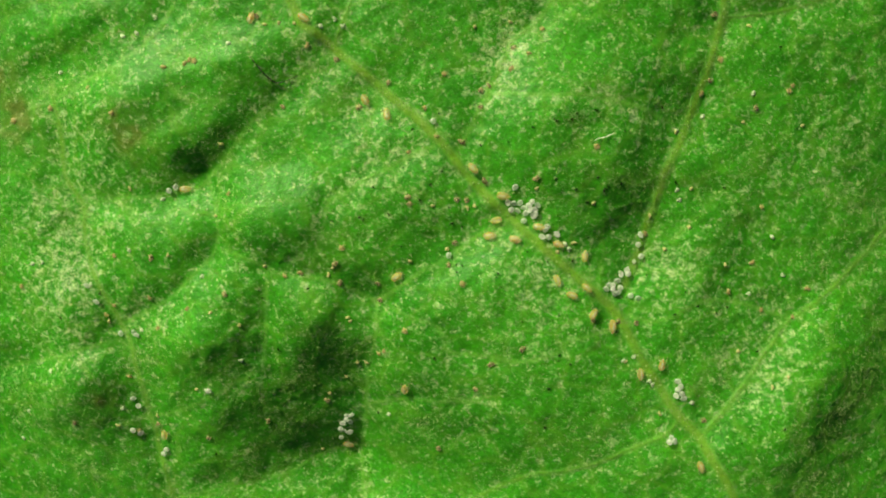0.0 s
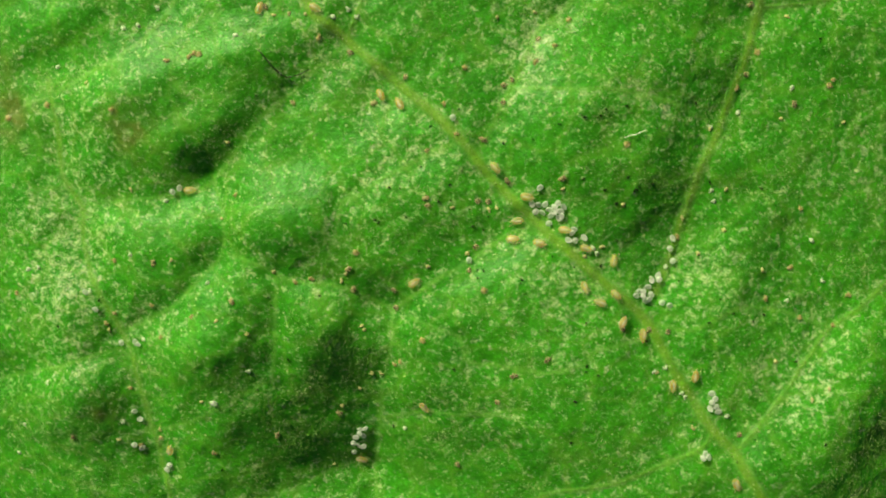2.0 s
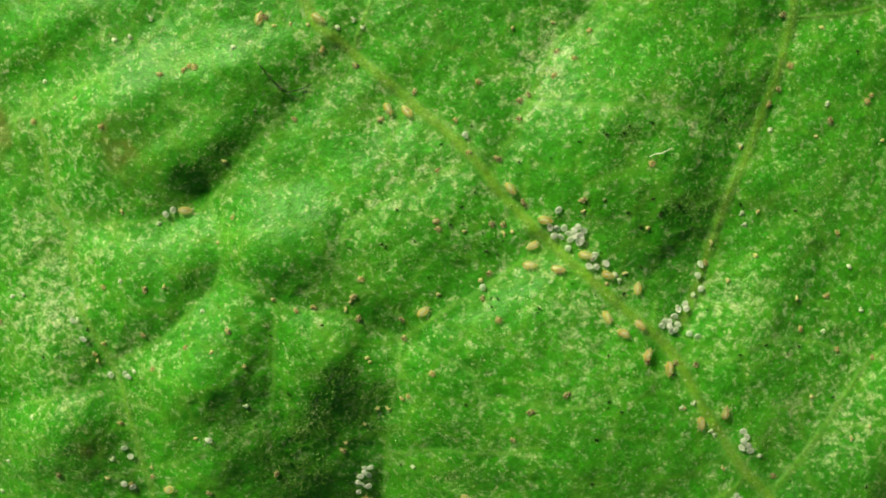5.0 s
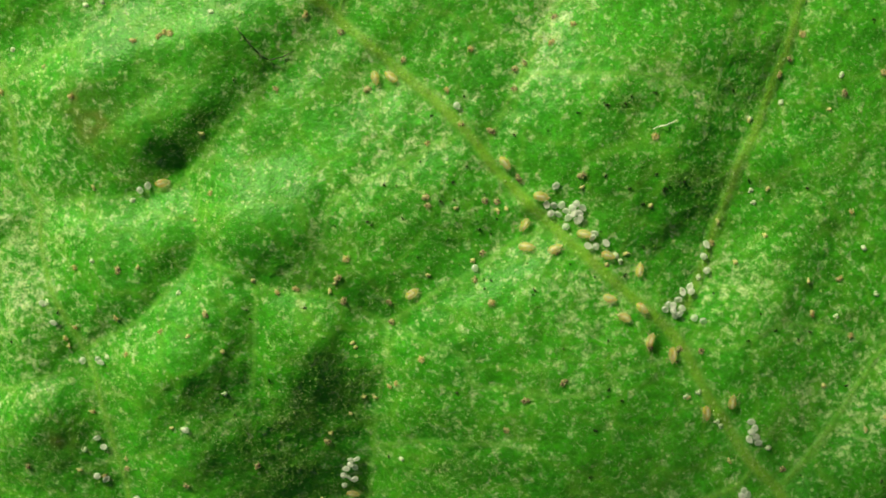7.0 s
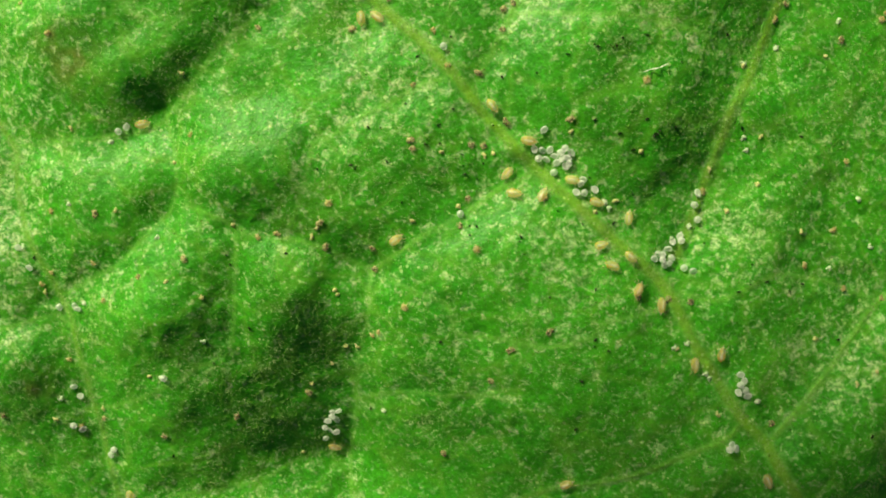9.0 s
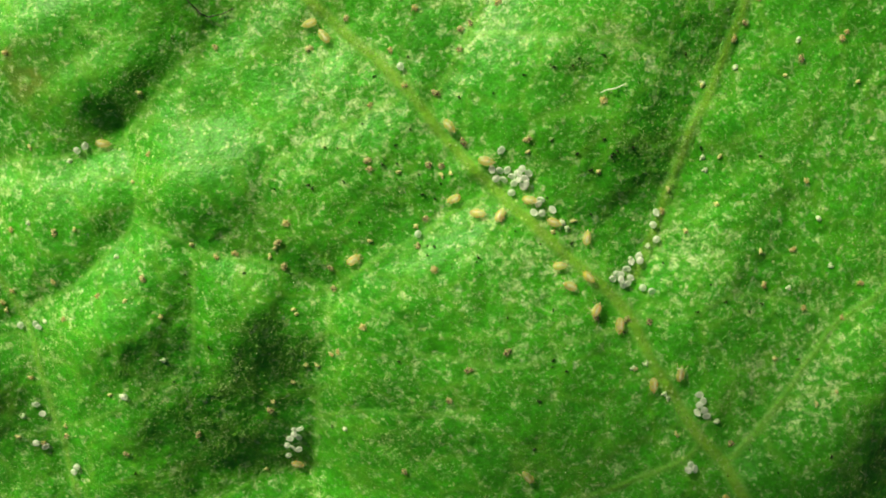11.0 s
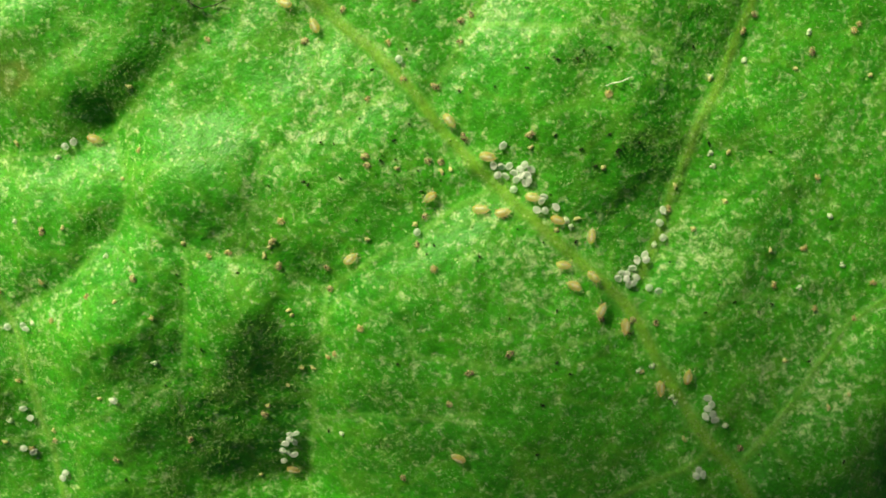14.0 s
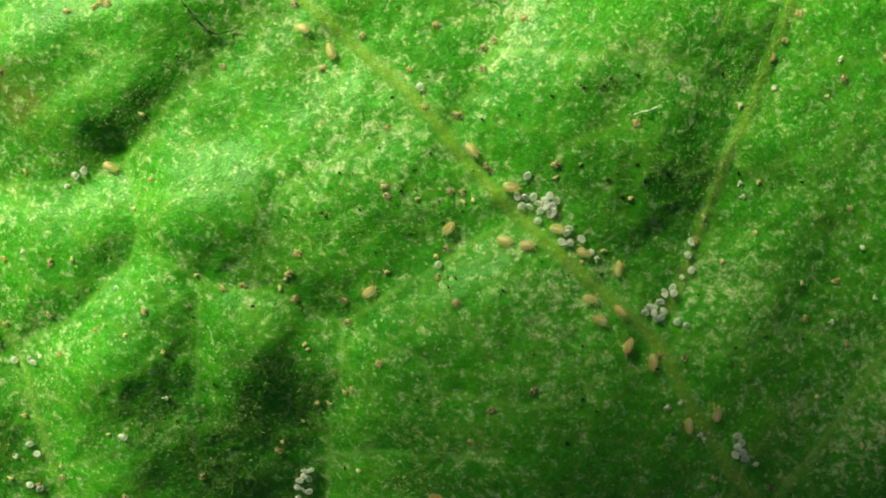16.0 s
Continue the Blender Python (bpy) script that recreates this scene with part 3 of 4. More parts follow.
def leaf_glint_beads(count, seed):
    """Tiny glossy beads strewn over the skin, added to give it glints."""
    rng = np.random.default_rng(seed)
    x, y = rng.uniform(-17.2, 15.6, count), rng.uniform(-10, 10, count)
    c = np.stack([x, y, surface(x, y) + 0.004], -1)
    r = (0.010 + 0.018 * rng.random(count) ** 3)[:, None]
    axes = np.array([(1, 0, 0), (0, 1, 0), (-1, 0, 0), (0, -1, 0), (0, 0, 1), (0, 0, -1)], float)
    v = (c[:, None] + r[:, None] * axes[None]).reshape(-1, 3)
    o = (np.arange(count) * 6)[:, None]
    f = np.concatenate([o + np.array(t) for t in ((0, 1, 4), (1, 2, 4), (2, 3, 4), (3, 0, 4), (1, 0, 5), (2, 1, 5), (3, 2, 5), (0, 3, 5))])
    return tagged(link_mesh("leaf_glint_bead", v * MM, f, GLINT_BEAD, leaf, "tiny glossy beads added for glints on the skin"), kind="stuff")


leaf_glint_beads(26000, 6)


# ---- mites ----
def build_mite(seed, long, wide):
    mite = new("spider_mite")
    bm = bmesh.new()
    bmesh.ops.create_icosphere(bm, subdivisions=3, radius=1.0)
    up = wide * 0.36
    for v in bm.verts:
        x, y, z = v.co
        taper = 1 - 0.12 * x - 0.06 * x * x          # broad behind, narrowing to the snout
        ridge = 1 + 0.03 * math.sin(x * 9 + seed) * max(z, 0)
        v.co = Vector((x * long / 2, y * wide / 2 * taper, z * wide * 0.36 * taper * ridge + up))
        v.co += Vector((0, 0, 1)) * 0.006 * noise.noise(v.co * 14 + Vector((seed, 0, 0)))
    body = part("body", bm, MITE, mite)
    part("snout", ball(0.040, 0.026, 0.022, 2, 0.1, seed=seed, at=(long / 2 + 0.004, 0, up - 0.02)), MITE_LEG, body)
    # the body's long highlight, added as a pale strip
    part("back_highlight", ball(long * 0.30, wide * 0.13, wide * 0.06, 2, 0.15, seed=seed, at=(-0.02, 0.03 * wide, up + wide * 0.32)), MITE_SHINE, body, "pale glossy strip standing in for the highlight along the back")
    for side in (1, -1):
        for k, (x0, fan) in enumerate(((0.15, 30), (0.08, 58), (-0.03, 112), (-0.10, 142))):
            a = radians(fan + 9 * math.sin(seed + k * 2 + side))
            r = (0.17, 0.13, 0.12, 0.15)[k] * long / 0.42
            pts = [(x0 + math.cos(a) * r * s, side * (wide * 0.36 + math.sin(a) * r * s), up - 0.03 + h) for s, h in ((0, 0), (0.35, 0.04), (0.7, -0.01), (1.0, 0.03 - up))]
            part("leg", tube(pts, (0.011, 0.009, 0.007, 0.004), 5), MITE_LEG, mite)
    return tagged(mite, "pale amber spider mite with eight thin legs on the leaf", "mite", "mites on the leaf")


MITE_KINDS = [build_mite(1, 0.43, 0.238), build_mite(2, 0.41, 0.228), build_mite(3, 0.45, 0.255)]
MITES_USED = []


def mite(kind, x, y, turn, label="", lift=0.0):
    m = rest(x, y, turn, lift)
    if kind in MITES_USED:
        ob = copy_thing(MITE_KINDS[kind], m)
    else:
        ob = MITE_KINDS[kind]
        ob.matrix_basis = m
        MITES_USED.append(kind)
    return tagged(ob, label)


# mites that keep to their place: kind, place, heading
for k, (kind, x, y, turn) in enumerate((
        (0, 0.26, 3.21, -50), (2, 1.25, 2.30, -10), (0, 2.43, 1.28, -8), (1, 3.98, 0.28, 84), (0, 3.52, -1.01, 160),
        (1, 4.03, -0.77, -40), (0, 4.23, -1.64, 57), (2, 4.90, -2.08, -95), (0, 5.88, -3.69, -86), (1, 6.62, -3.39, 80),
        (0, -2.28, -0.42, 38), (1, -4.20, -7.02, -18), (0, 7.95, -6.82, -70), (1, 3.08, 0.69, -18), (0, -5.29, 8.07, -30),
        (1, -7.01, 8.07, 70))):
    mite(kind, x, y, turn, lift=0.06 if k in (0, 5) else 0.0)


# mites that wander
WANDERERS = []


def wanderer(kind, label, rows):
    """rows: seconds, place and heading."""
    ob = mite(kind, rows[0][1], rows[0][2], rows[0][3], label)
    WANDERERS.append((ob, rows))


wanderer(0, "amber spider mite creeping slowly by a dark hollow",
         [(0, -9.51, 2.44, 4), (4.2, -9.50, 2.47, 4), (6.3, -9.44, 2.58, 12), (8.5, -9.41, 2.60, 15), (9.7, -9.37, 2.60, 5), (12, -9.31, 2.58, -5), (14.5, -9.23, 2.60, -12), (16, -9.13, 2.61, -18)])
wanderer(1, "amber spider mite walking up beside the main vein",
         [(0, -3.31, 5.42, -62), (4.2, -3.29, 5.46, -62), (6.3, -3.30, 5.50, -75), (8.5, -3.29, 5.46, -85), (9.7, -3.26, 5.50, -95), (10.8, -3.44, 5.78, -150), (11.8, -3.79, 6.07, -185), (12.5, -3.98, 6.11, -190), (16, -4.02, 6.14, -195)])
wanderer(0, "amber spider mite moving along the vein's edge",
         [(0, -2.58, 4.93, 100), (0.5, -2.65, 5.09, 110), (1.5, -2.70, 5.15, 118), (2.5, -2.70, 5.19, 122), (3.5, -2.69, 5.31, 128), (4.2, -2.68, 5.34, 130), (6.3, -2.85, 5.52, 140), (9.7, -2.83, 5.51, 145), (11.8, -3.25, 5.52, 118), (14, -3.26, 5.57, 115), (16, -3.32, 5.59, 108)])
wanderer(1, "amber spider mite walking away from the vein",
         [(0, 1.02, 1.47, 190), (1, 1.01, 1.48, 190), (1.5, 0.94, 1.54, 188), (4.2, 0.96, 1.55, 190), (6.3, 0.81, 1.52, 235), (8, 0.80, 1.50, 235), (9, 0.69, 1.42, 230), (9.7, 0.64, 1.38, 225), (11.8, 0.20, 1.23, 190), (12.5, 0.04, 1.23, 180),
          (13, -0.08, 1.23, 185), (14, -0.24, 1.24, 215), (15, -0.28, 1.23, 232), (16, -0.31, 1.24, 228)])
wanderer(2, "amber spider mite shuffling below the vein",
         [(0, 0.82, 0.95, 4), (4.2, 0.83, 0.96, 2), (6.5, 0.87, 0.90, -4), (9, 0.89, 0.87, -6), (11.8, 1.10, 0.87, -8), (14, 1.10, 0.91, -4), (16, 1.12, 0.93, -6)])
wanderer(0, "amber spider mite turning round on the spot",
         [(0, 1.64, 0.84, -12), (4.2, 1.64, 0.84, -14), (6.3, 1.63, 0.84, 10), (8, 1.63, 0.84, 50), (9.7, 1.64, 0.84, 63), (11.8, 1.64, 0.84, 60), (13, 1.65, 0.84, 50), (14, 1.66, 0.84, 10), (14.5, 1.67, 0.84, -6), (16, 1.67, 0.84, 2)])
wanderer(1, "amber spider mite turning beside the vein",
         [(0, 3.03, -0.51, -70), (4.2, 3.05, -0.54, -70), (6.5, 3.09, -0.51, -30), (7.5, 3.18, -0.48, 0), (9, 3.22, -0.46, 16), (11.8, 3.25, -0.48, 0), (12.5, 3.24, -0.48, -4), (16, 3.26, -0.48, -8)])
wanderer(0, "pale amber spider mite walking across the open blade",
         [(0, -2.02, -4.39, 80), (1.5, -1.99, -4.36, 40), (1.8, -1.97, -4.48, -10), (2.0, -1.95, -4.60, -60), (2.5, -1.84, -4.79, -55), (3, -1.60, -5.07, -50), (3.5, -1.43, -5.34, -60), (4, -1.45, -6.09, -50), (4.2, -1.42, -6.17, -35), (6.3, 0.44, -6.84, -15),
          (8.5, 2.26, -7.29, 10), (9.6, 2.75, -6.97, 60), (10.7, 2.63, -6.48, 120), (11.8, 2.34, -6.13, 170), (12.5, 1.82, -6.20, 195), (13, 1.45, -6.35, 185), (13.5, 1.13, -6.13, 150), (14, 0.67, -5.79, 165), (14.5, -0.35, -5.90, 185), (15, -0.50, -5.96, 180), (16, -0.48, -5.97, 178)])
wanderer(2, "amber spider mite creeping beside the old vein",
         [(0, -10.80, -6.54, 75), (1.5, -10.73, -6.57, 70), (3, -10.62, -6.44, 75), (4.2, -10.54, -6.41, 80), (5.2, -10.42, -6.54, 10), (6.3, -10.39, -7.14, -60), (8, -10.34, -8.44, -70), (9, -10.44, -8.69, -100), (16, -10.48, -9.07, -100)])


# ---- eggs ----
def build_egg(seed, hatched):
    """An oval glassy shell, plump and whole, or empty, sunken and torn at one end. A pale ring round it imitates the
    bright rim.
    """
    egg = new("mite_egg")
    long, wide, high = (0.112, 0.090, 0.060) if hatched else (0.104, 0.094, 0.088)
    bm = ball(long, wide, high, 3, 0.10 if hatched else 0.05, seed=seed, at=(0, 0, high * 0.75))
    if hatched:
        for v in bm.verts:
            if v.co.z > high * 0.75:
                v.co.z -= 0.45 * (v.co.z - high * 0.75) * max(0.0, 1 - (v.co.x / long) ** 2 - (v.co.y / wide) ** 2)
    shell = part("shell", bm, EGG, egg)
    bm, count = bmesh.new(), 20
    rings = []
    for q in range(count):
        a = 2 * math.pi * q / count
        thick = 0.008 * (1 + 0.5 * math.sin(a + seed) + 0.25 * math.sin(3 * a + 2 * seed))
        rings.append([bm.verts.new(((long * 0.86 + thick * math.cos(b)) * math.cos(a), (wide * 0.86 + thick * math.cos(b)) * math.sin(a),
                                    high * 1.15 + 0.012 * math.sin(2 * a + seed) + thick * math.sin(b))) for b in (0.4, 1.66, 2.9, 4.2, 5.4)])
    for a, b in zip(rings, rings[1:] + rings[:1]):
        for q in range(5):
            bm.faces.new((a[q], b[q], b[(q + 1) % 5], a[(q + 1) % 5]))
    part("rim_ring", bm, EGG_RIM, shell, "pale ring standing in for the shell's bright rim")
    if hatched:
        part("flap", ball(0.034, 0.026, 0.008, 2, 0.3, seed=seed, at=(long * 0.9, 0.015, high * 1.3)), EGG, shell, "torn lid of the shell")
    return tagged(egg, "empty glassy white egg shell split open" if hatched else "glassy white round mite egg", "egg", "mite eggs")


EGG_KINDS = [build_egg(1, False), build_egg(2, True), build_egg(3, True), build_egg(4, False)]
EGGS_MAIN = [
    (1.60, 2.07), (1.50, 1.80), (1.74, 1.83), (1.96, 1.92), (2.11, 1.99), (2.35, 1.98), (2.17, 2.15), (2.01, 1.74), (2.14, 1.82), (2.25, 1.64), (1.95, 1.51), (2.25, 1.87), (1.41, 2.06), (1.80, 2.07), (2.33, 1.72), (1.62, 2.60), (2.72, 1.32),
    (2.54, 0.95), (2.75, 0.98), (3.03, 1.01), (2.64, 1.22), (-0.56, 0.32), (-1.08, 4.75)
]
EGGS_FORK = [
    (4.71, -0.81), (4.81, -0.66), (4.97, -0.73), (5.12, -0.54), (5.25, -0.39), (5.18, -0.82), (4.99, -0.96), (4.90, -0.86), (5.10, -0.93), (5.44, -0.23), (5.45, -0.34), (5.87, 0.95), (5.80, 0.67), (5.54, -1.06), (5.80, -1.13), (5.88, 0.25)
]
EGGS_HOLLOW = [
    (-4.20, -5.75), (-4.04, -5.71), (-4.08, -6.02), (-4.34, -6.10), (-4.44, -6.29), (-4.28, -6.42), (-4.12, -6.47),
    (-4.22, -5.90), (-4.47, -6.70)
]
EGGS_LOWER = [
    (7.19, -3.96), (7.29, -4.14), (7.16, -4.25), (7.30, -4.38), (7.14, -4.47), (7.39, -4.53), (6.96, -5.85), (7.04, -5.95), (6.89, -5.97)
]
EGGS_LEFT = [
    (-11.67, -2.66), (-11.55, -2.74), (-12.21, -2.75), (-11.92, -5.15), (-11.73, -5.49), (-11.99, -6.44), (-11.79, -6.55),
    (-10.86, -7.15), (-10.93, -7.35), (-10.07, 2.40), (-9.87, 2.49), (-8.91, -4.59), (-12.94, -1.58), (-13.30, -1.03)
]
egg_rng = random.Random(8)
egg_first = set()
for cluster in (EGGS_MAIN, EGGS_FORK, EGGS_HOLLOW, EGGS_LOWER, EGGS_LEFT):
    for k, (x, y) in enumerate(cluster):
        kind = egg_rng.choice((0, 1, 1, 2, 2, 3))
        near = sum(1 for a, b in cluster[:k] if (a - x) ** 2 + (b - y) ** 2 < 0.03)
        m = rest(x, y, egg_rng.uniform(0, 360), 0.045 * min(near, 2)) @ pose(0, 0, 0, egg_rng.uniform(-35, 35), egg_rng.uniform(-30, 30), 0)
        if kind in egg_first:
            copy_thing(EGG_KINDS[kind], m)
        else:
            EGG_KINDS[kind].matrix_basis = m
            egg_first.add(kind)


# ---- shed skins, crumbs, droppings, fibres ----
def build_skin(seed, mat, core, label, category="shed skin", size=1.0):
    """A shrivelled cast skin: a crumpled, torn bag with a dark core showing through and thin bent leg stumps."""
    skin = new("shed_skin")
    rng = random.Random(seed)
    bm = ball(0.10 * size, 0.062 * size, 0.045 * size, 3, 1.3, seed=seed, at=(0, 0, 0.03 * size), folds=3.1)
    for v in bm.verts:
        if v.co.z > 0.05 * size:
            v.co.z -= 0.55 * (v.co.z - 0.05 * size)
    husk = part("husk", bm, mat, skin)
    a = rng.uniform(0, 6.28)
    part("dark_core", ball(0.034 * size, 0.025 * size, 0.025 * size, 2, 0.9, seed=seed + 5, at=(0.045 * size * math.cos(a), 0.045 * size * math.sin(a), 0.048 * size)), core, husk, "dark dried core")
    part("torn_flap", ball(0.05 * size, 0.03 * size, 0.016 * size, 2, 1.2, seed=seed + 9, at=(-0.075 * size * math.cos(a), -0.075 * size * math.sin(a), 0.035 * size)), mat, husk, "pale torn flap")
    for k in range(6):
        a, r = rng.uniform(0, 6.28), rng.uniform(0.10, 0.19) * size
        part("leg_stump", tube([(0.05 * size * math.cos(a), 0.05 * size * math.sin(a), 0.03), (0.7 * r * math.cos(a), 0.7 * r * math.sin(a), 0.06), (r * math.cos(a + 0.4), r * math.sin(a + 0.4), 0.012)],
                               (0.010, 0.008, 0.004), 5), mat, skin)
    return tagged(skin, label, category, "shed skins")


def build_crumb(name, seed, mat, label, category, rx, ry, rz, lumps=4, lump=0.9):
    """A ragged crumb of several uneven lumps grown together."""
    bm = ball(rx * 0.7, ry * 0.7, rz, 2, lump, seed=seed, at=(0, 0, rz * 0.6), folds=2.8)
    rng = random.Random(seed)
    for k in range(lumps - 1):
        a, s = rng.uniform(0, 6.28), rng.uniform(0.30, 0.70)
        far = rng.uniform(0.6, 1.15)
        extra = ball(rx * s, ry * s * rng.uniform(0.5, 1), rz * s, 2, lump, seed=seed + k + 1, at=(rx * far * math.cos(a), ry * far * math.sin(a), rz * s * 0.6))
        me = bpy.data.meshes.new("lump")
        extra.to_mesh(me)
        extra.free()
        bm.from_mesh(me)
        bpy.data.meshes.remove(me)
    return tagged(part(name, bm, mat, None), label, category, category + "s")


def scatter(kinds, places, seed, lift=0.0):
    rng, used = random.Random(seed), set()
    for x, y in places:
        k = rng.randrange(len(kinds))
        m = rest(x, y, rng.uniform(0, 360), lift)
        if k in used:
            copy_thing(kinds[k], m)
        else:
            kinds[k].matrix_basis = m
            used.add(k)
    for k, ob in enumerate(kinds):
        if k not in used:
            for child in list(ob.children_recursive):
                bpy.data.objects.remove(child)
            bpy.data.objects.remove(ob)


SKINS_ORANGE = [
    (-9.99, 6.49), (-9.10, 6.73), (-9.25, 6.62), (-11.84, 4.99), (-7.94, 2.31), (-5.21, 7.18), (-7.03, 8.12), (2.47, 7.69), (2.03, 6.91), (1.47, 6.43), (-0.72, 6.24), (10.05, 1.86), (-0.08, -0.60), (-2.75, -3.07), (-2.93, -3.19),
    (-5.53, -0.34), (-6.07, -0.46), (-9.53, -1.67), (-10.67, -2.43), (10.11, -1.64), (11.26, -1.92), (-12.15, 0.09),
    (-10.96, -1.37), (-12.34, -1.73), (-15.81, 4.74), (-14.33, 5.18), (-15.84, -1.15), (4.23, 3.92), (6.03, 1.00), (-4.10, 0.54), (8.53, 6.80), (11.10, 5.97), (10.97, 5.79), (7.88, 5.66)
]
SKINS_BROWN = [
    (-4.23, 6.74), (0.76, 5.88), (0.48, 5.20), (8.30, 8.31), (0.63, 2.78), (-0.29, 2.15), (-1.90, 2.25), (-1.85, 2.05),
    (1.69, 0.79), (8.16, 6.10), (-2.92, -0.67), (-4.34, -0.00), (-4.21, -0.69), (-2.86, -1.28), (-4.85, -5.11), (-6.96, -5.87), (-9.12, -6.53), (8.10, -5.32), (0.88, -3.34), (-0.86, -6.68), (-10.75, 0.07), (2.30, 2.88), (0.38, -4.25),
    (-6.86, 8.12), (9.81, 5.19), (-8.12, -1.11), (5.12, -1.91), (4.25, -1.83)
]
CRUMBS_TAN = [
    (-3.90, -2.01), (-3.95, -1.87), (-4.12, -4.16), (-9.39, -4.62), (-12.53, -6.23), (-6.77, -0.12), (-8.64, -1.73),
    (-7.67, -2.20), (0.08, 1.89), (-1.10, 1.95), (9.37, 4.72), (4.18, 2.07), (-12.82, 5.84), (-3.68, -3.58), (-4.74, -4.85), (-5.15, -7.19), (2.31, 2.53), (7.55, 2.54), (6.97, 4.41), (6.71, 0.48), (-1.86, 0.10), (-0.59, 0.53), (3.06, 0.45), (-4.44, -0.18), (-11.08, -5.85), (10.96, -3.87), (-8.18, 3.96), (-11.48, 2.44), (6.18, 1.61), (5.41, -3.24),
    (9.27, -3.02), (10.45, -4.21)
]
CRUMBS_WHITE = [
    (-12.29, -5.56), (-16.22, -6.00), (-14.90, -4.22), (-15.36, -0.29), (-14.95, -0.23), (-11.48, 7.53), (-4.27, 8.04),
    (-10.83, -7.20), (5.71, 0.05), (5.19, -0.28), (3.41, 0.54), (3.30, 0.67), (5.32, -3.21), (6.30, -4.05), (6.22, -3.92),
    (5.68, -3.12), (-11.36, -2.61), (7.02, 4.45)
]
DROPPINGS = [
    (4.60, 2.52), (4.52, 2.48), (5.08, 2.72), (4.29, 2.91), (3.62, 2.54), (2.92, 2.85), (2.14, 4.53), (0.49, 3.95),
    (-1.77, 4.45), (4.01, 2.11), (5.00, -0.87), (7.83, -1.40), (3.10, -1.63), (-1.00, -3.20), (3.14, -2.97), (3.48, -3.27), (2.82, -4.12), (2.70, -5.52), (10.60, 7.25), (7.00, 2.75), (8.71, 2.52), (3.40, 4.79), (4.24, 5.07), (6.48, 5.17), (2.90, 4.74), (-2.51, 1.67), (-3.37, 1.48), (-3.46, 1.58), (-3.03, 2.58), (-1.51, 2.16), (-1.18, 2.66), (-6.41, -3.06), (-3.02, -5.55), (-0.42, 1.38), (3.56, 0.11), (8.89, -1.50), (7.05, -1.68), (5.01, -2.25), (10.79, -5.55),
    (9.99, -3.04), (1.08, -0.27), (-0.08, -0.04), (-8.92, -7.20), (-12.85, -1.31), (-14.28, -2.18), (-5.29, -0.88)
]
SKINS_ORANGE_FAR = [
    (-8.93, 6.69), (-1.87, 3.72), (-1.33, 5.16), (-0.96, 4.22), (9.75, -0.03), (8.91, -0.97), (11.84, -0.97), (-12.66, -2.08), (-11.97, -4.34),
    (-11.80, -6.46), (-2.01, -2.27)
]
SKINS_BROWN_FAR = [
    (-2.54, 5.99), (-3.52, 5.17), (-6.05, 5.21), (1.54, 7.12), (0.49, 5.73), (-0.13, 4.06), (0.05, 2.13), (-0.36, 0.74), (-0.53, -0.01),
    (5.75, -1.99), (-14.19, -6.20), (-11.08, -6.15), (1.90, -2.77)
]
CRUMBS_TAN_FAR = [
    (-10.13, 0.16), (-8.42, 1.53), (-4.57, -0.41), (0.30, 1.93), (3.59, 0.75), (7.52, 1.22), (11.53, 4.64), (9.54, 7.96), (-12.60, -2.32),
    (-3.39, -3.57), (6.56, -5.06), (8.77, -0.07), (-5.61, 7.88), (-6.11, 7.93), (-6.60, 7.85), (0.26, 7.76), (1.41, 7.93)
]
CRUMBS_WHITE_FAR = [
    (-11.55, 0.33), (-8.99, -0.55), (-13.14, -0.99), (7.07, 2.49), (7.17, 2.15), (10.89, -0.49), (10.47, 0.82), (9.66, -1.05), (-9.03, -4.61),
    (-16.65, -7.17), (-2.62, -5.55), (-7.70, -3.47), (7.69, -4.72), (-7.76, 7.23), (-4.76, 7.79), (-4.02, 7.79), (9.68, 5.70), (7.97, 4.90),
    (-10.34, 8.17), (-13.93, 6.41), (-10.35, 2.09), (-10.97, 7.65)
]
DROPPINGS_SMALL = [
    (4.15, 5.09), (2.83, 4.78), (3.32, 4.73), (3.56, 4.97), (1.39, 4.06), (4.67, 2.61), (10.63, 7.15), (-0.88, 4.99), (5.18, 4.41),
    (5.63, 7.79), (-3.77, 7.63), (-4.54, 7.21), (-2.04, 3.21), (-2.70, 2.57), (-4.39, 1.45), (-2.12, 0.59), (-6.89, -1.24), (-6.97, -0.98),
    (-8.45, -0.43), (-7.19, 5.42), (-3.11, 3.96), (-2.37, 5.05), (-0.79, 3.10), (-1.12, 1.77), (-0.54, 1.90), (-0.49, 1.60), (-0.29, 2.35),
    (-0.11, 1.25), (-0.28, 0.00), (-0.28, -0.25), (1.03, -0.37)
]
DROPPINGS_TINY = [
    (1.12, -0.70), (4.06, 0.92), (2.72, 0.10), (5.43, -1.14), (7.37, -0.93), (7.35, -1.48), (6.11, -0.40), (8.49, -1.68), (7.57, -3.20),
    (8.59, -5.47), (9.32, -6.01), (7.99, -6.16), (-8.44, -4.89), (-9.87, -6.40), (-11.71, -7.43), (-1.12, 2.19), (-1.46, 2.28), (-0.69, 1.80),
    (-0.17, 3.06), (0.05, 1.67), (0.29, 2.68), (0.65, 6.84), (-7.48, -4.16), (3.11, -3.16), (2.75, -4.10), (1.88, -1.85), (5.09, -2.00),
    (2.87, 1.35), (1.77, 2.57), (2.04, 0.45), (-0.11, 0.91)
]
FIBRE_WHITE = [
    (4.15, 4.11), (4.32, 4.18), (4.53, 4.22), (4.67, 4.29), (4.81, 4.35)
]
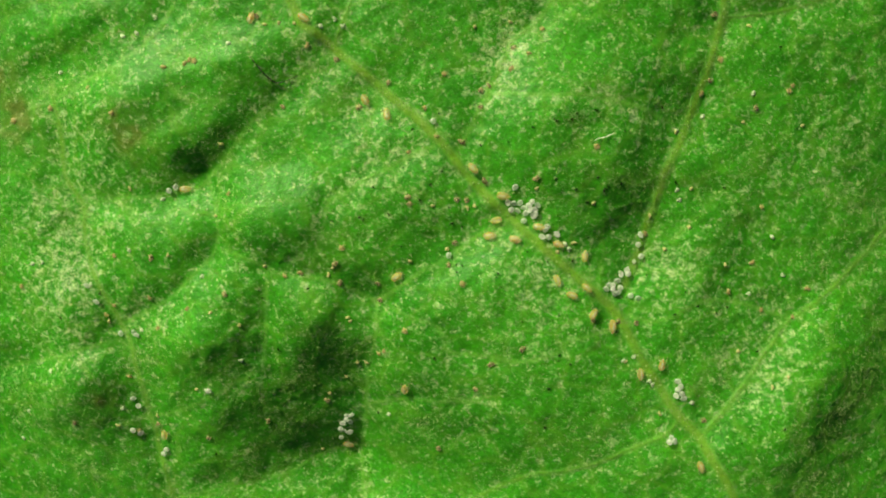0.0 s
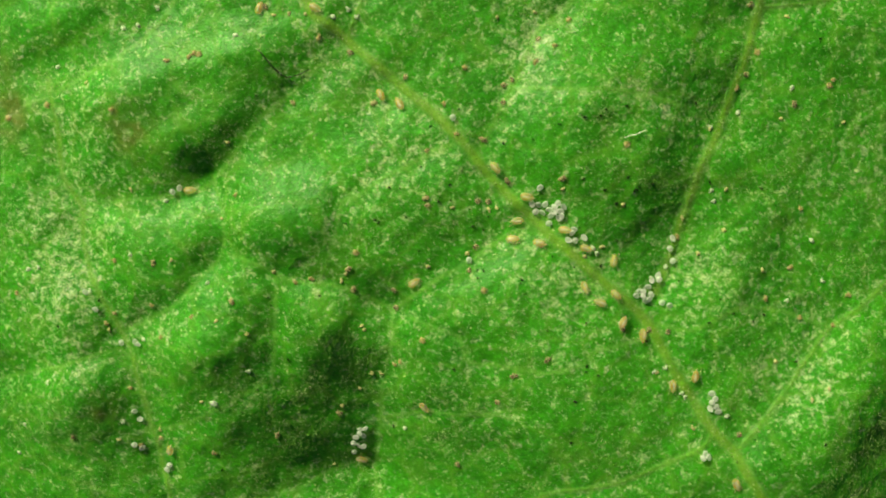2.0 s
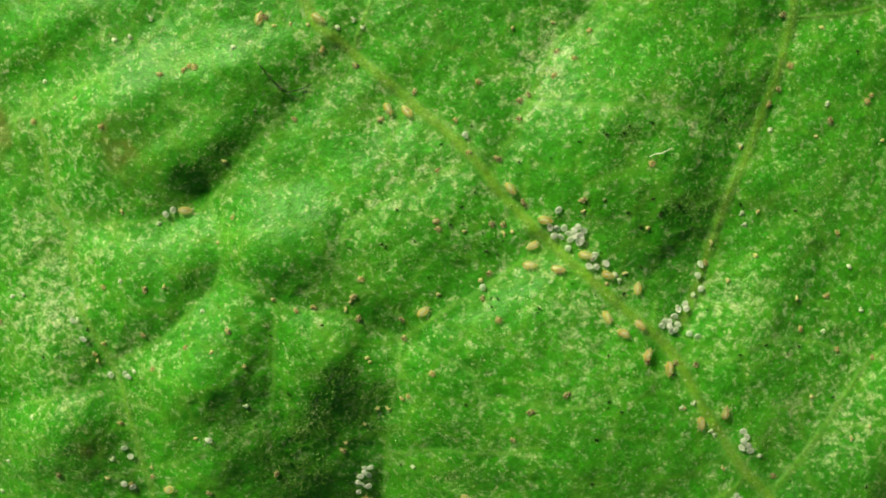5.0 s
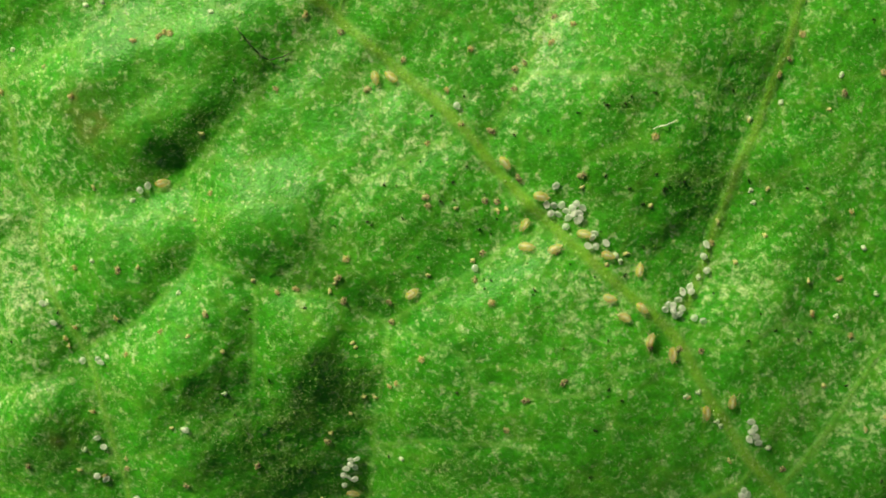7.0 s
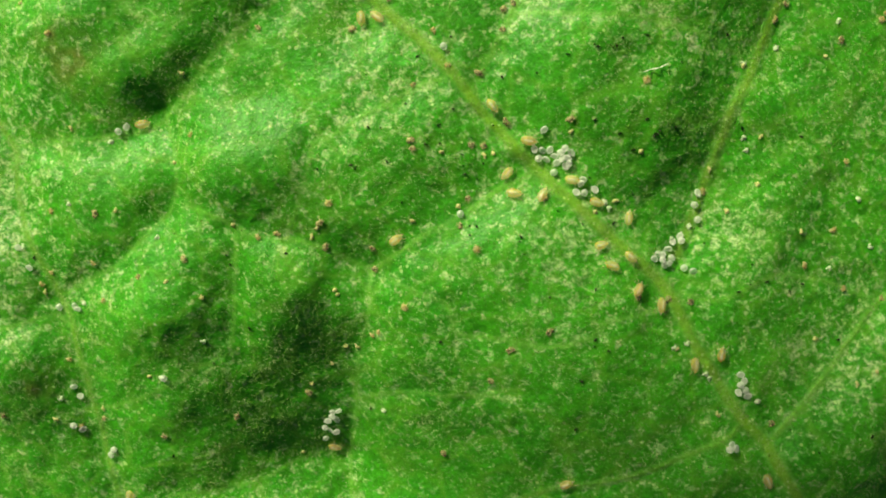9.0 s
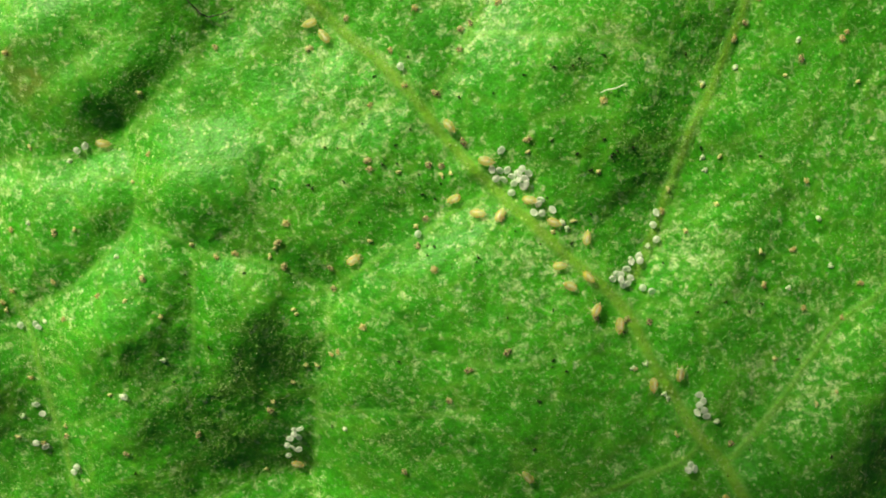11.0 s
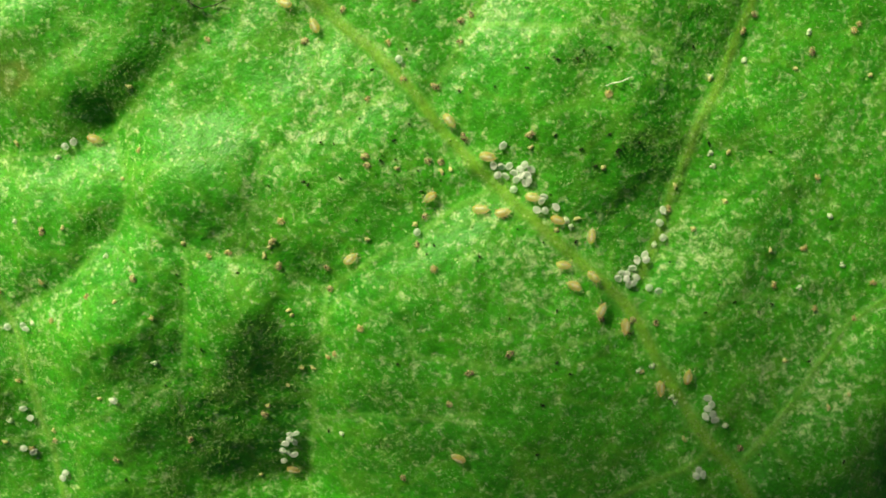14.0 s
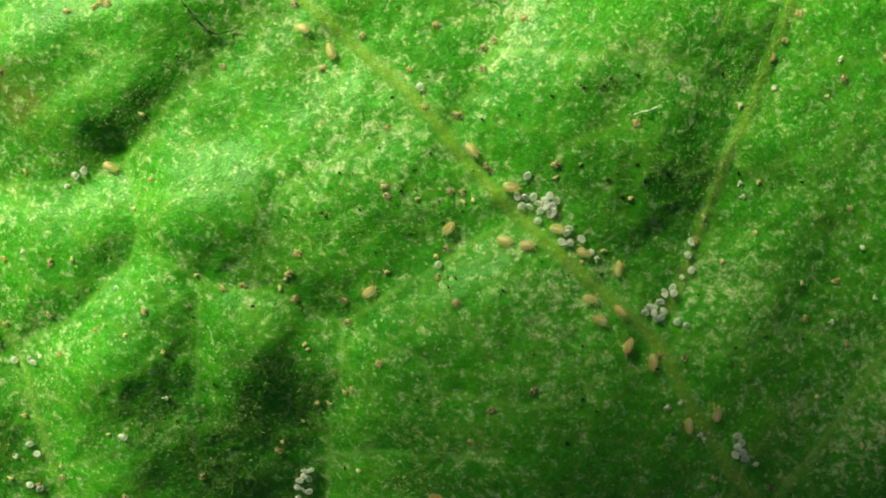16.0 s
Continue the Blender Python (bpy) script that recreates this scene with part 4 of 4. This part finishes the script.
FIBRE_DARK = [
    (-7.02, 6.80), (-6.79, 6.49), (-6.57, 6.24), (-6.37, 6.05), (-6.17, 5.97), (-5.89, 6.04), (-5.52, 6.20)
]
scatter([build_skin(s, ORANGE, RUST, "shrivelled orange-brown shed mite skin on the leaf", size=z) for s, z in ((11, 0.85), (12, 0.7), (13, 0.95), (14, 0.8))], SKINS_ORANGE + SKINS_ORANGE_FAR, 31)
scatter([build_skin(s, BROWN, UMBER, "dark brown crumpled shed mite skin on the leaf", size=z) for s, z in ((21, 0.95), (22, 0.75), (23, 1.05), (24, 0.85))], SKINS_BROWN + SKINS_BROWN_FAR, 32)
scatter([build_crumb("crumb", s, TAN, "tan crumb of dried debris on the leaf", "crumb", 0.075, 0.060, 0.035) for s in (41, 45, 49, 53)], CRUMBS_TAN + CRUMBS_TAN_FAR, 33)
scatter([build_crumb("white_flake", s, WHITE, "bright white flake of debris on the leaf", "flake", 0.080, 0.060, 0.035) for s in (51, 55, 59)], CRUMBS_WHITE + CRUMBS_WHITE_FAR, 34)
scatter([build_crumb("dropping", s, BLACK, "tiny shiny black mite dropping on the leaf", "dropping", 0.052, 0.042, 0.034, 2, 0.5) for s in (61, 64, 67)], DROPPINGS, 35)
scatter([build_crumb("dropping", s, BLACK, "minute dark speck of mite dirt on the leaf", "dropping", r, r * 0.85, r * 0.7, 2, 0.5) for s, r in ((71, 0.034), (74, 0.026), (77, 0.040))], DROPPINGS_SMALL + DROPPINGS_TINY, 36)


def fibre(name, course, radius, mat, label):
    c = smooth_course(course, 5)
    lift = [0.10 + 0.05 * math.sin(k * 0.9) for k in range(len(c))]
    z = surface(c[:, 0], c[:, 1])
    tagged(part(name, tube([(p[0], p[1], h + u) for p, h, u in zip(c, z, lift)], [radius * (0.6 + 0.4 * math.sin(math.pi * (k + 1) / (len(c) + 1))) for k in range(len(c))], 6), mat, None),
           label, "fibre")


fibre("pale_fibre", FIBRE_WHITE, 0.015, FIBRE_PALE, "pale glossy fibre lying on the leaf")
fibre("dark_fibre", FIBRE_DARK, 0.020, FIBRE_BLACK, "thin dark curved fibre on the leaf")


# ---- unseen block added beside the eye to cast a soft shadow over the leaf ----
def build_shade_block():
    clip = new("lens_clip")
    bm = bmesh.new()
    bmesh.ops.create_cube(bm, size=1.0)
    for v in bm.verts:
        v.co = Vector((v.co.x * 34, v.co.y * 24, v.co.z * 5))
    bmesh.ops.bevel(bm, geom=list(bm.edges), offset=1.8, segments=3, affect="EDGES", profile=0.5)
    part("block_slab", bm, BLOCK_PLASTIC, clip)
    part("block_bar", tube([(-13, 9, 2.4), (13, 9, 2.4)], (1.4, 1.4), 12), BLOCK_PLASTIC, clip)
    return tagged(clip, "unseen dark plastic block added above the leaf to shade it", "clip")


lens_clip = build_shade_block()
BLOCK_BESIDE = (-16.2, 14.8, 0.0)      # millimetres from the eye
BLOCK_SHIFTS = [(0, -1.5), (4, 0.6), (8.5, 1.4), (12, 1.8), (13.2, 3.6), (14.2, 2.6), (15, 3.6), (16, 4.8)]     # seconds, millimetres that it is shifted up to place its shadow


def motions():
    for ob, rows in WANDERERS:
        walk(ob, [(t, rest(x, y, turn)) for t, x, y, turn in rows] + ([] if rows[-1][0] >= 16 else [(16.0, rest(*rows[-1][1:]))]))
    walk(lens_clip, [(t, pose(MM * (x + BLOCK_BESIDE[0]), MM * (y + BLOCK_BESIDE[1] + float(np.interp(t, *zip(*BLOCK_SHIFTS)))), MM * (z + BLOCK_BESIDE[2]), 0, 0, 21.7)) for t, x, y, z, rx, ry, rz in ROWS])


motions()
